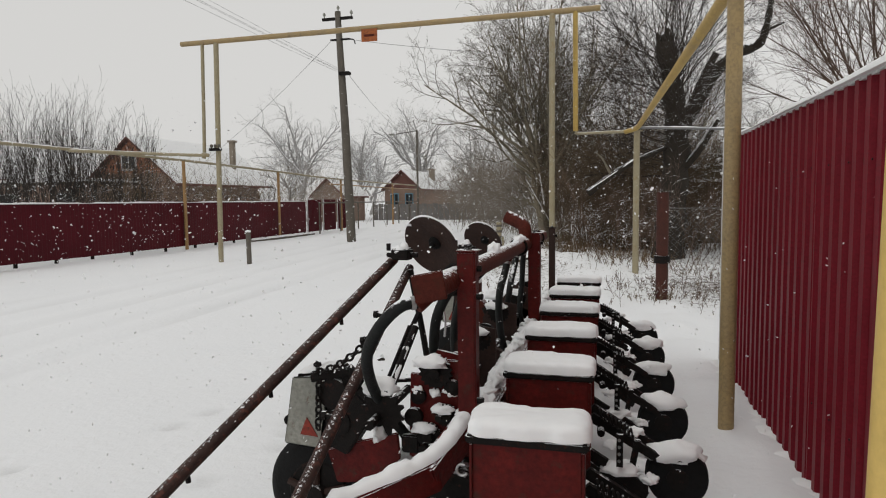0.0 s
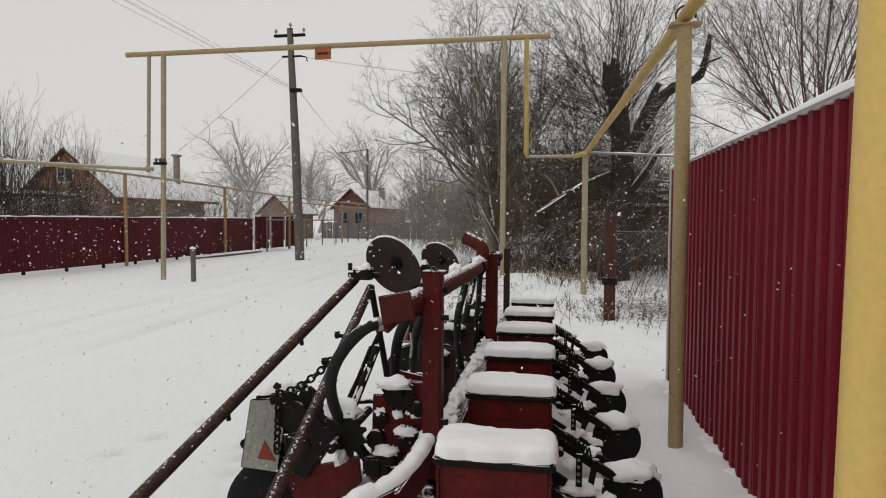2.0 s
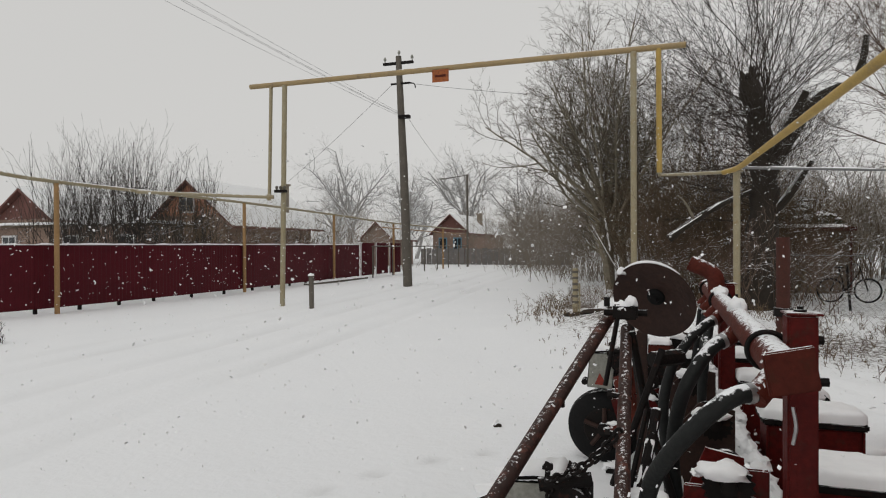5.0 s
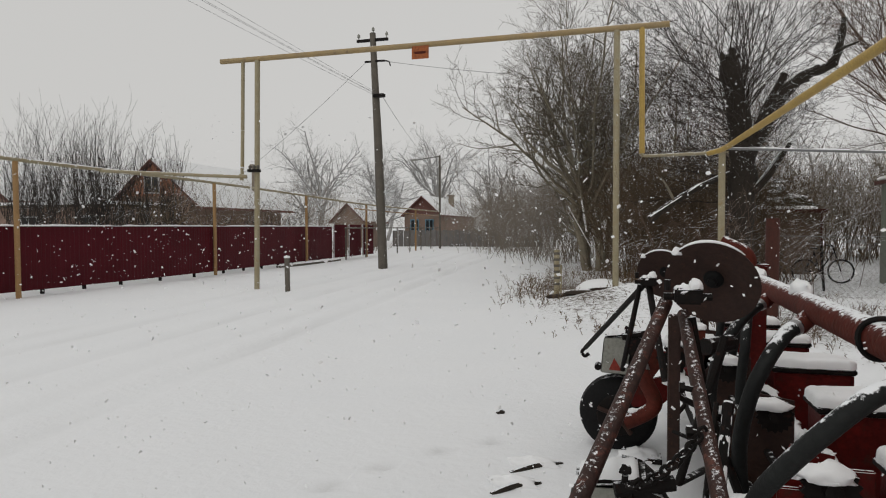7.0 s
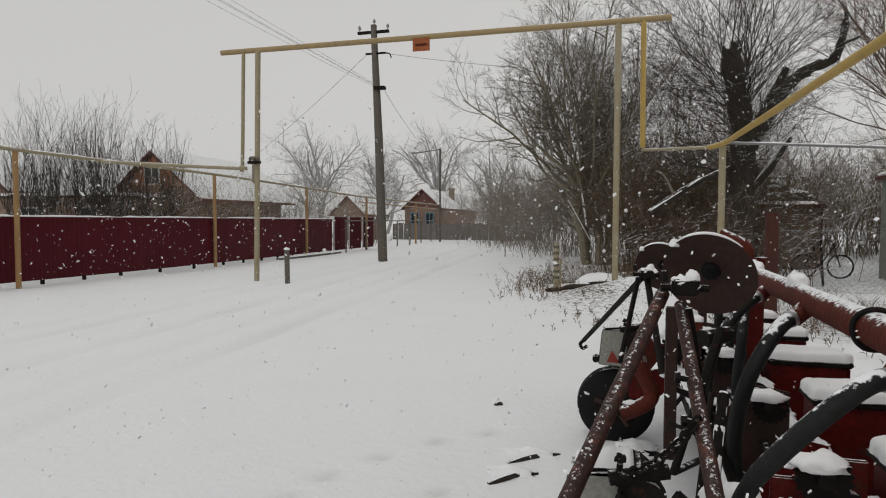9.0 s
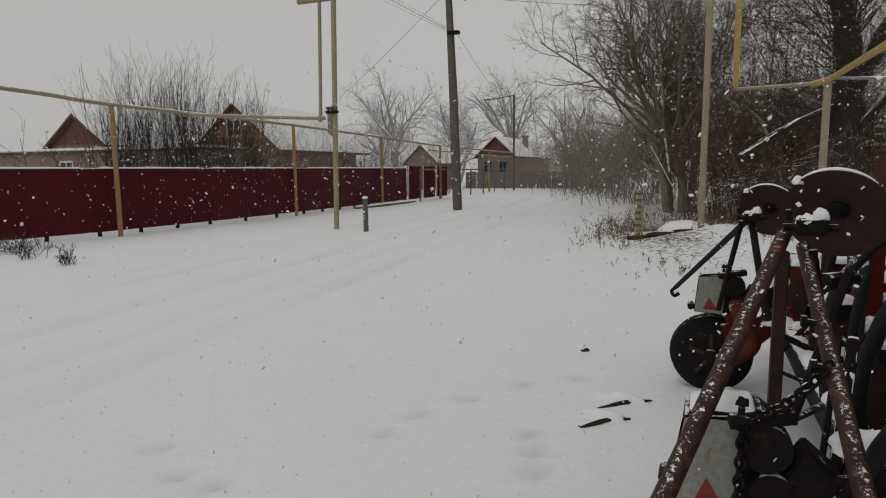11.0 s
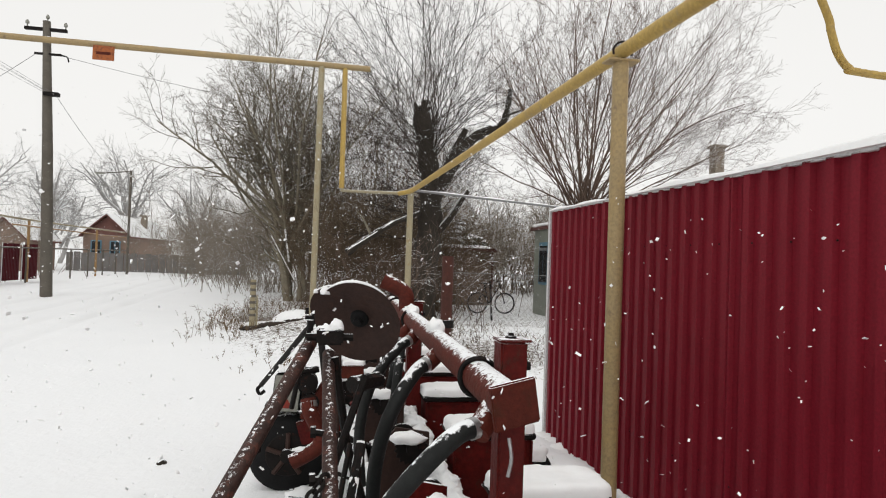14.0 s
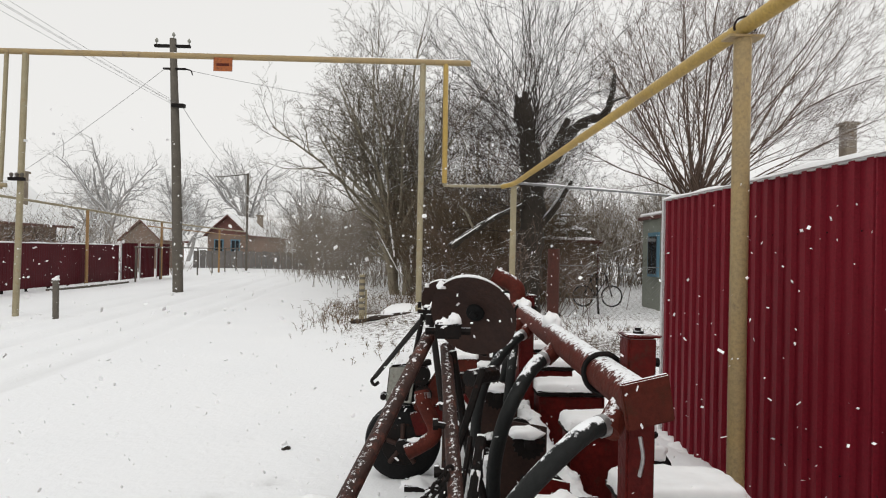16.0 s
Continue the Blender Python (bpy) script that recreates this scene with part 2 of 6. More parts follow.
# ---------------------------------------------------------------- building helpers
class Tubes:
    """Gathers many tapered tubes for one mesh."""

    def __init__(self):
        self.v, self.f = [], []

    def add(self, pts, radii, sides=6, cap=True):
        pts = [Vector(p) for p in pts]
        start = len(self.v)
        prev = None
        for i, p in enumerate(pts):
            d = pts[min(i + 1, len(pts) - 1)] - pts[max(i - 1, 0)]
            if d.length < 1e-9:
                d = Vector((0, 0, 1))
            d.normalize()
            if prev is None:
                side = d.cross(Vector((0, 0, 1)))
                if side.length < 0.05:
                    side = d.cross(Vector((0, 1, 0)))
                side.normalize()
            else:
                side = prev - d * prev.dot(d)
                side.normalize()
            prev = side
            up = d.cross(side)
            r = radii[i] if hasattr(radii, "__len__") else radii
            for k in range(sides):
                a = 2 * math.pi * k / sides
                self.v.append(tuple(p + side * (r * math.cos(a)) + up * (r * math.sin(a))))
        for i in range(len(pts) - 1):
            for k in range(sides):
                a, b = start + i * sides + k, start + i * sides + (k + 1) % sides
                self.f.append((a, b, b + sides, a + sides))
        if cap:
            self.f.append(tuple(range(start + sides - 1, start - 1, -1)))
            e = start + (len(pts) - 1) * sides
            self.f.append(tuple(range(e, e + sides)))
        return self

    def box(self, lo, hi, m=None):
        s = len(self.v)
        for z in (lo[2], hi[2]):
            for x, y in ((lo[0], lo[1]), (hi[0], lo[1]), (hi[0], hi[1]), (lo[0], hi[1])):
                p = Vector((x, y, z))
                self.v.append(tuple(m @ p if m else p))
        for q in ((3, 2, 1, 0), (4, 5, 6, 7), (0, 1, 5, 4), (1, 2, 6, 5), (2, 3, 7, 6), (3, 0, 4, 7)):
            self.f.append(tuple(s + i for i in q))
        return self

    def poly(self, pts, thick):
        """A flat outline of points, thickened by the vector thick."""
        s, k, t = len(self.v), len(pts), Vector(thick)
        self.v += [tuple(p) for p in pts] + [tuple(Vector(p) + t) for p in pts]
        self.f.append(tuple(range(s + k - 1, s - 1, -1)))
        self.f.append(tuple(range(s + k, s + 2 * k)))
        for i in range(k):
            j = (i + 1) % k
            self.f.append((s + i, s + j, s + k + j, s + k + i))
        return self

    def mesh(self, name, smooth=True):
        me = bpy.data.meshes.new(name)
        me.from_pydata(self.v, [], self.f)
        bm = bmesh.new()
        bm.from_mesh(me)
        bmesh.ops.recalc_face_normals(bm, faces=bm.faces)
        bm.to_mesh(me)
        bm.free()
        if smooth:
            me.polygons.foreach_set("use_smooth", [True] * len(me.polygons))
        return me


def crisp(me, angle=35):
    me.polygons.foreach_set("use_smooth", [True] * len(me.polygons))
    me.set_sharp_from_angle(angle=radians(angle))


def thing(name, loc, label, category, group="", kind=""):
    ob = new(name)
    ob.location = loc
    ob.empty_display_size = 0.1
    return tagged(ob, label, category, group, kind)


def base_of(ob):
    while ob.parent:
        ob = ob.parent
    return ob.location


def part(name, shape, mat, parent, label="", bevel=0.0, smooth=True):
    """One mesh in world coordinates, hung under its thing."""
    me = shape.mesh(name) if isinstance(shape, Tubes) else shape
    if parent is not None:
        me.transform(Matrix.Translation(-Vector(base_of(parent))))
    if bevel:
        bm = bmesh.new()
        bm.from_mesh(me)
        bmesh.ops.bevel(bm, geom=[e for e in bm.edges if len(e.link_faces) == 2 and e.calc_face_angle(0) > 0.6], offset=bevel, segments=2, affect="EDGES", clamp_overlap=True)
        bm.to_mesh(me)
        bm.free()
    if smooth:
        crisp(me, 75 if mat is SNOW else 35)
    me.materials.append(mat)
    ob = new(name, me)
    ob.parent = parent
    return tagged(ob, label)


def tube(pts, r, sides=12):
    return Tubes().add(pts, r, sides)


def box(lo, hi, m=None):
    return Tubes().box(lo, hi, m)


def smooth_path(pts, n=8):
    """A Catmull-Rom line through the points."""
    P = [Vector(p) for p in pts]
    P = [2 * P[0] - P[1]] + P + [2 * P[-1] - P[-2]]
    out = []
    for i in range(1, len(P) - 2):
        a, b, c, d = P[i - 1:i + 3]
        for k in range(n):
            t = k / n
            out.append(0.5 * ((2 * b) + (c - a) * t + (2 * a - 5 * b + 4 * c - d) * t * t + (3 * b - a - 3 * c + d) * t ** 3))
    return out + [P[-2]]


def rings(axis, centre, profile, sides=28):
    """A turned body: profile of (along, radius) round the axis."""
    t = Tubes()
    a = Vector(axis).normalized()
    c = Vector(centre)
    side = a.cross(Vector((0, 0, 1)))
    if side.length < 0.05:
        side = Vector((1, 0, 0))
    side.normalize()
    up = a.cross(side)
    for h, r in profile:
        for k in range(sides):
            w = 2 * math.pi * k / sides
            t.v.append(tuple(c + a * h + side * (r * math.cos(w)) + up * (r * math.sin(w))))
    for i in range(len(profile) - 1):
        for k in range(sides):
            p, q = i * sides + k, i * sides + (k + 1) % sides
            t.f.append((p, q, q + sides, p + sides))
    t.f.append(tuple(range(sides - 1, -1, -1)))
    e = (len(profile) - 1) * sides
    t.f.append(tuple(range(e, e + sides)))
    return t


def snow_pad(x0, x1, y0, y1, z, h, n=16, seed=0.0, over=0.006):
    """A pillow of snow on a flat top: steep rounded sides, a lumpy crown and rounded corners."""
    t = Tubes()
    n = max(n, 26)
    for j in range(n + 1):
        for i in range(n + 1):
            u, v = i / n * 2 - 1, j / n * 2 - 1
            u = math.copysign(1 - (1 - abs(u)) ** 1.7, u)
            v = math.copysign(1 - (1 - abs(v)) ** 1.7, v)
            e = max(abs(u), abs(v))
            q = (abs(u) ** 7 + abs(v) ** 7) ** (1 / 7)
            k = e / q if q > 1e-6 else 1.0
            fall = max(0.0, 1 - e ** 12) ** 0.28
            px, py = (x0 + x1) / 2 + u * k * ((x1 - x0) / 2 + over), (y0 + y1) / 2 + v * k * ((y1 - y0) / 2 + over)
            wob = 0.16 * noise.noise(Vector((px * 9 + seed, py * 9, seed * 3))) + 0.13 * noise.noise(Vector((px * 34, py * 34, seed)))
            edge = 0.009 * noise.noise(Vector((px * 25, py * 25, seed + 5))) * (1 if e > 0.8 else 0)
            t.v.append((px + edge, py + edge, z + h * fall * (1 + wob)))
    for j in range(n):
        for i in range(n):
            a = j * (n + 1) + i
            t.f.append((a, a + 1, a + n + 2, a + n + 1))
    rim = [i for i in range(n + 1)] + [(j + 1) * (n + 1) + n for j in range(n)] + [n * (n + 1) + i for i in range(n - 1, -1, -1)] + [j * (n + 1) for j in range(n - 1, 0, -1)]
    t.f.append(tuple(reversed(rim)))
    return t


def snow_ridge(p, q, w, h, n=24, seed=0.0):
    """Snow lying along a bar from p to q."""
    p, q = Vector(p), Vector(q)
    d = (q - p).normalized()
    s = d.cross(Vector((0, 0, 1))).normalized()
    t = Tubes()
    m = 7
    for i in range(n + 1):
        c = p.lerp(q, i / n)
        k = 0.78 + 0.55 * noise.noise(Vector((i * 0.35 + seed, seed, 0.3))) + 0.32 * noise.noise(Vector((i * 0.9, seed, 2.0)))
        if noise.noise(Vector((i * 0.22, seed + 4, 7))) < -0.33:
            k *= 0.3
        if i in (0, n):
            k *= 0.3
        for j in range(m):
            a = math.pi * j / (m - 1)
            t.v.append(tuple(c + s * (math.cos(a) * w * (0.85 + 0.3 * k)) + Vector((0, 0, math.sin(a) ** 0.8 * h * k))))
    for i in range(n):
        for j in range(m - 1):
            a = i * m + j
            t.f.append((a, a + 1, a + m + 1, a + m))
        t.f.append((i * m + m - 1, i * m, (i + 1) * m, (i + 1) * m + m - 1))
    t.f.append(tuple(range(m)))
    t.f.append(tuple(range(n * m + m - 1, n * m - 1, -1)))
    return t


def snow_run(pts, w, h, seed=0.0):
    """Snow lying along a bent bar."""
    t = Tubes()
    m = 8
    n = len(pts)
    for i, c in enumerate(pts):
        d = (pts[min(i + 1, n - 1)] - pts[max(i - 1, 0)]).normalized()
        s = d.cross(Vector((0, 0, 1))).normalized()
        k = (0.9 + 0.45 * noise.noise(Vector((i * 0.4 + seed, seed, 0.3))) + 0.35 * noise.noise(Vector((i * 0.8, seed, 1.7)))) * (0.35 if i in (0, n - 1) else 1)
        for j in range(m):
            a = math.pi * j / (m - 1)
            t.v.append(tuple(c + s * (math.cos(a) * w * (0.8 + 0.25 * k)) + Vector((0, 0, math.sin(a) ** 0.7 * h * k))))
    for i in range(n - 1):
        for j in range(m - 1):
            a = i * m + j
            t.f.append((a, a + 1, a + m + 1, a + m))
        t.f.append((i * m + m - 1, i * m, (i + 1) * m, (i + 1) * m + m - 1))
    t.f.append(tuple(range(m)))
    t.f.append(tuple(range((n - 1) * m + m - 1, (n - 1) * m - 1, -1)))
    return t


def snow_lump(c, rx, ry, rz, seed=0.0, rough=1.0):
    t = Tubes()
    nu, nv = 22, 12
    for j in range(nv + 1):
        ph = math.pi * (j / nv - 0.5)
        for i in range(nu):
            th = 2 * math.pi * i / nu
            d = Vector((math.cos(ph) * math.cos(th), math.cos(ph) * math.sin(th), math.sin(ph)))
            k = 1 + rough * 0.4 * noise.noise(d * 1.7 + Vector((seed, seed * 2, 0))) + rough * 0.15 * noise.noise(d * 4.5 + Vector((seed, 0, 3)))
            t.v.append((c[0] + d.x * rx * k, c[1] + d.y * ry * k, c[2] + max(d.z, -0.35) * rz * k))
    for j in range(nv):
        for i in range(nu):
            a, b = j * nu + i, j * nu + (i + 1) % nu
            t.f.append((a, b, b + nu, a + nu))
    return t


# ---------------------------------------------------------------- ground
def road_x(y):
    return -4.3 - 0.075 * (y - 4) - 0.0009 * max(0, y - 20) ** 2


FOOT = [(x, y, 0.055, 0.03) for x, y in ((-0.63, 3.39), (-0.585, 3.19), (-0.70, 3.56), (-1.40, 3.32), (-1.33, 3.61), (-1.16, 3.93), (-2.35, 2.78), (-1.84, 2.58), (-2.05, 2.61), (-0.75, 2.7), (-0.52, 2.45), (-0.9, 4.25), (-0.62, 4.5))]


def ground_z(x, y):
    z = 0.025 * noise.noise(Vector((x * 0.35, y * 0.35, 0))) + 0.008 * noise.noise(Vector((x * 1.7, y * 1.7, 3)))
    for off, dep in ((-0.75, 0.028), (0.75, 0.03), (-1.9, 0.018), (0.1, 0.012)):
        d = x - road_x(y) - off - 0.15 * noise.noise(Vector((y * 0.12, off, 1)))
        z += -dep * math.exp(-(d / 0.13) ** 2) + 0.4 * dep * math.exp(-((abs(d) - 0.27) / 0.1) ** 2)
    # bank of earth beside the road, and snow thrown against the fence
    z += 0.30 * math.exp(-((x - 0.6) / 1.3) ** 2 - ((y - 12.0) / 2.4) ** 2) * (1 + 0.5 * noise.noise(Vector((x * 1.3, y * 1.3, 5))))
    if x > 1.0:
        z += 0.06 * math.exp(-((x - 2.0) / 0.18) ** 2) * (0.7 + noise.noise(Vector((x, y * 2.2, 8))))
    if x > 0.5 and y > 6.3:
        z += 0.05 * noise.noise(Vector((x * 2.1, y * 2.1, 6)))
    if -3 < x < 1 and 1 < y < 6:
        for fx, fy, fr, fd in FOOT:
            q = ((x - fx) ** 2 + (y - fy) ** 2) / (fr * fr)
            if q < 9:
                z -= fd * math.exp(-q)
    return z


def axis_steps(lo, hi, d0, far):
    v = list(np.arange(lo, hi + 1e-6, d0))
    a, s = v[-1], d0
    up = []
    while a < far:
        s *= 1.35
        a += s
        up.append(a)
    a, s = v[0], d0
    dn = []
    while a > -far:
        s *= 1.35
        a -= s
        dn.append(a)
    return dn[::-1] + v + up


xs = [-1500, -700, -300, -120, -60, -35, -25] + axis_steps(-14, 9, 0.14, 20)[4:-4] + [25, 35, 60, 120, 300, 700, 1500]
xs = sorted(set([round(v, 3) for v in xs if not -2.6 < v < 2.4] + [round(-2.6 + 0.07 * k, 3) for k in range(72)]))
ys = sorted(set([-1500, -500, -150, -50, -20, -10, -5] + [round(-3 + 0.3 * k, 3) for k in range(10)] + [round(0.07 * k, 3) for k in range(86)] + [round(6.02 + 0.13 * k, 3) for k in range(85)] + [round(17.2 + 0.3 * k, 3) for k in range(60)] + [36, 38, 41, 45, 50, 60, 80, 120, 200, 400, 900, 1800]))
gv = [(x, y, ground_z(x, y) if abs(x) < 60 and -20 < y < 120 else 0.0) for y in ys for x in xs]
nx = len(xs)
gf = [(j * nx + i, j * nx + i + 1, (j + 1) * nx + i + 1, (j + 1) * nx + i) for j in range(len(ys) - 1) for i in range(nx - 1)]
gme = bpy.data.meshes.new("ground")
gme.from_pydata(gv, [], gf)


def thin_cover(x, y):
    a = 0.62 * math.exp(-((x + 0.4 + 0.1 * (y - 11.5)) / 1.15) ** 2 - ((y - 11.8) / 3.2) ** 2)
    b = 0.66 * math.exp(-((x - 3.0) / 1.9) ** 2 - ((y - 10.2) / 2.6) ** 2)
    c = 0.5 if x > road_x(y) + 3.6 and 14 < y < 40 else 0.0
    d = 0.62 * math.exp(-((x + 11.0) / 1.2) ** 2 - ((y - 7.6) / 1.3) ** 2)
    return min(1.0, a + b + c + d)


at = gme.attributes.new("thin", "FLOAT", "POINT")
at.data.foreach_set("value", [thin_cover(v[0], v[1]) if abs(v[0]) < 60 and 0 < v[1] < 60 else 0.0 for v in gv])
def packed(x, y):
    s = 0.0
    for off, k in ((-0.75, .4), (0.75, .45), (-1.9, .3), (0.1, .22), (-2.6, .2)):
        d = x - road_x(y) - off - 0.15 * noise.noise(Vector((y * 0.12, off, 1)))
        s = max(s, k * math.exp(-(d / 0.12) ** 2) * (0.55 + 0.9 * noise.noise(Vector((x * 1.1, y * 0.5, off)))))
    if -3 < x < 1 and 1 < y < 6:
        for fx, fy, fr, fd in FOOT:
            q = ((x - fx) ** 2 + (y - fy) ** 2) / (fr * fr)
            if q < 4:
                s = max(s, .9 * math.exp(-q))
    return max(0.0, s)


at2 = gme.attributes.new("packed", "FLOAT", "POINT")
at2.data.foreach_set("value", [packed(v[0], v[1]) if abs(v[0]) < 20 and -3 < v[1] < 60 else 0.0 for v in gv])
gme.polygons.foreach_set("use_smooth", [True] * len(gme.polygons))
gme.materials.append(GROUND)
tagged(new("ground", gme), "snow-covered village street and verges with faint tyre tracks", "ground", kind="structure")


# ---------------------------------------------------------------- fences
def sheet(p, q, z0, z1, pitch=0.115, depth=0.020):
    """One profiled steel sheet between p and q on the plan: broad flats and raised trapezoid ribs."""
    p, q = Vector((*p, 0)), Vector((*q, 0))
    d = (q - p)
    ln = d.length
    d.normalize()
    nrm = Vector((-d.y, d.x, 0))
    prof = []
    k = 0
    while k * pitch < ln - 1e-4:
        for f, o in ((0.0, 0), (0.47, 0), (0.55, 1), (0.90, 1), (0.98, 0)):
            s = (k + f) * pitch
            if s <= ln + 1e-6:
                prof.append((s, o * depth))
        k += 1
    if ln - prof[-1][0] > 1e-4:
        prof.append((ln, prof[-1][1]))
    t = Tubes()
    for s, o in prof:
        b = p + d * s + nrm * o
        t.v.append((b.x, b.y, z0))
        t.v.append((b.x, b.y, z1))
        t.v.append((b.x - nrm.x * 0.001, b.y - nrm.y * 0.001, z0))
        t.v.append((b.x - nrm.x * 0.001, b.y - nrm.y * 0.001, z1))
    for i in range(len(prof) - 1):
        a = i * 4
        t.f.append((a, a + 4, a + 5, a + 1))
        t.f.append((a + 3, a + 7, a + 6, a + 2))
        t.f.append((a + 1, a + 5, a + 7, a + 3))
    return t


def sheet_fence(name, label, pts, z0, z1, mat, width, group="", stub=0.0):
    f = thing(name, (pts[0][0], pts[0][1], 0), label, "fence", group)
    for p, q in zip(pts[:-1], pts[1:]):
        p, q = Vector(p), Vector(q)
        n = max(1, round((q - p).length / width))
        d = (q - p).normalized()
        nr = Vector((-d.y, d.x))
        for i in range(n):
            a, b = p.lerp(q, i / n), p.lerp(q, (i + 1) / n)
            me = sheet(a + nr * (0.002 * (i % 2)), b + d * 0.05 + nr * (0.002 * (i % 2)), z0, z1, depth=0.004 if mat is MAROON2 else 0.022).mesh("panel", False)
            me.transform(Matrix.Translation(-f.location))
            me.materials.append(mat)
            o = new("panel", me)
            o.parent = f
            back = a - nr * 0.085
            part("post", box((back.x - .03, back.y - .03, -0.15), (back.x + .03, back.y + .03, z1 - 0.03)), DARK, f)
        for zz in (z0 + 0.3, z1 - 0.25):
            a, b = p - nr * 0.042, q - nr * 0.042
            part("rail", tube([(a.x, a.y, zz), (b.x, b.y, zz)], 0.018, 4), DARK, f)
        a, b = p, q
        part("cap_rail", Tubes().poly([(a - nr * .03).to_3d() + Vector((0, 0, z1 - .006)), (a + nr * .022).to_3d() + Vector((0, 0, z1 - .006)), (a + nr * .022).to_3d() + Vector((0, 0, z1 + .006)), (a - nr * .03).to_3d() + Vector((0, 0, z1 + .006))], (b - a).to_3d()), WHITE, f, "white capping strip")
        part("snow_cap", snow_ridge((a.x + nr.x * .01, a.y + nr.y * .01, z1 + 0.005), (b.x + nr.x * .01, b.y + nr.y * .01, z1 + 0.005), 0.034, 0.034, n=max(30, int((b - a).length * 6)), seed=p.x), SNOW, f, "line of fresh snow")
    return f


FENCE_R = [(2.20, -7.3), (2.142, 5.60)]
fr = sheet_fence("sheet_fence", "tall maroon profiled steel sheet fence with snow on its top edge", FENCE_R, -0.02, 1.83, MAROON, 1.15)
part("end_trim", box((2.117, 5.605, -0.1), (2.167, 5.64, 1.86)), WHITE, fr, "white end trim")
drift = thing("snow_drift", (2.1, 2.5, 0), "low uneven drift of snow along the fence's foot", "snow drift")
part("drift", snow_ridge((2.11, 5.62, -.02), (2.155, -1.5, -.02), .085, .07, 260, 3.1), SNOW, drift)
FENCE_L = [(-11.35, 24.6), (-11.22, 17.0), (-11.28, 13.0), (-11.5, 10.0), (-12.05, 6.9)]
fl = sheet_fence("sheet_fence", "low dull maroon steel sheet fence along the street, snow-topped", FENCE_L, 0.10, 1.42, MAROON2, 1.15)


# ---------------------------------------------------------------- gas pipes
def ground_at(x, y):
    return ground_z(x, y) - 0.03


def pipe_post(x, y, top, r, mat, label, group="gas pipe posts", plate=True):
    p = thing("pipe_post", (x, y, 0), label, "post", group)
    part("shaft", tube([(x, y, ground_at(x, y) - 0.1), (x, y, top)], r, 14), mat, p)
    if plate:
        part("saddle", box((x - 0.09, y - 0.05, top - 0.012), (x + 0.09, y + 0.05, top + 0.0)), mat, p)
        part("clamp", Tubes().add([(x + (r + .012) * math.cos(a) * 1.0, y - 0.02, top + r + (r + .012) * math.sin(a)) for a in [math.pi * k / 10 for k in range(-1, 12)]], 0.006, 6), DARK, p, "dark wire clamp")
    return p


PIPE_Z = 2.60
main = thing("gas_pipe", (1.9, 3.96, PIPE_Z), "thick yellow-painted steel gas pipe carried on posts", "pipe")
part("run", tube(smooth_path([(2.08, -6.0, 2.66), (1.99, 1.5, 2.62), (1.895, 3.96, 2.595), (1.685, 10.5, 2.53)], 10), 0.040, 16), YELLOW, main)
part("elbow", tube(smooth_path([(1.685, 10.5, 2.53), (1.64, 10.85, 2.52), (1.50, 11.1, 2.50)], 6), 0.040, 14), YELLOW, main)
part("thin_run", tube(smooth_path([(1.55, 11.05, 2.50), (0.68, 12.85, 2.68), (0.60, 12.93, 2.71), (0.585, 12.95, 2.80)], 6), 0.028, 10), PALEPIPE, main, "thin pale pipe with snow on top")
part("riser", tube([(0.585, 12.95, 2.74), (0.57, 12.95, 5.10)], 0.05, 12), YELLOW, main)
SERVICE = ((3.26, 4.3, 3.6), (3.509, 4.3, 3.124), (3.545, 4.3, 3.009), (3.6, 4.3, 2.865), (3.696, 4.3, 2.768), (3.86, 4.3, 2.748), (5.6, 4.4, 2.7), (5.75, 4.4, 2.0), (5.75, 4.4, -0.1))
drop = thing("service_pipe", (5.75, 4.4, 0), "thin yellow house service pipe bent behind the fence", "pipe")
part("run", tube(smooth_path(SERVICE, 8), 0.026, 12), YELLOW, drop)
pipe_post(1.89, 3.96, 2.545, 0.044, WORNPIPE, "worn yellow steel post under the thick gas pipe beside the fence")
np_ = thing("pipe_post", (1.60, 1.04, 0), "freshly painted yellow steel post set before the maroon fence", "post", "gas pipe posts")
part("shaft", tube([(1.592, 1.04, -.1), (1.614, 1.04, 1.4), (1.632, 1.04, 2.62)], .05, 20), FRESH, np_)
part("bracket_arm", box((1.60, 1.01, 2.53), (2.06, 1.07, 2.57)), FRESH, np_, bevel=.004)
pipe_post(1.67, 10.95, 2.50, 0.05, PALEPIPE, "faded yellow steel post at the pipe's elbow")
side = thing("side_pipe", (1.7, 10.8, 2.5), "thin pale pipe with a line of snow leading to the yard", "pipe")
part("run", tube([(1.7, 10.8, 2.53), (7.5, 12.6, 2.40)], 0.02, 8), WIRE, side)
part("snow_cap", snow_ridge((1.75, 10.82, 2.54), (7.5, 12.6, 2.41), 0.014, 0.022, 60, 2.0), SNOW, side)

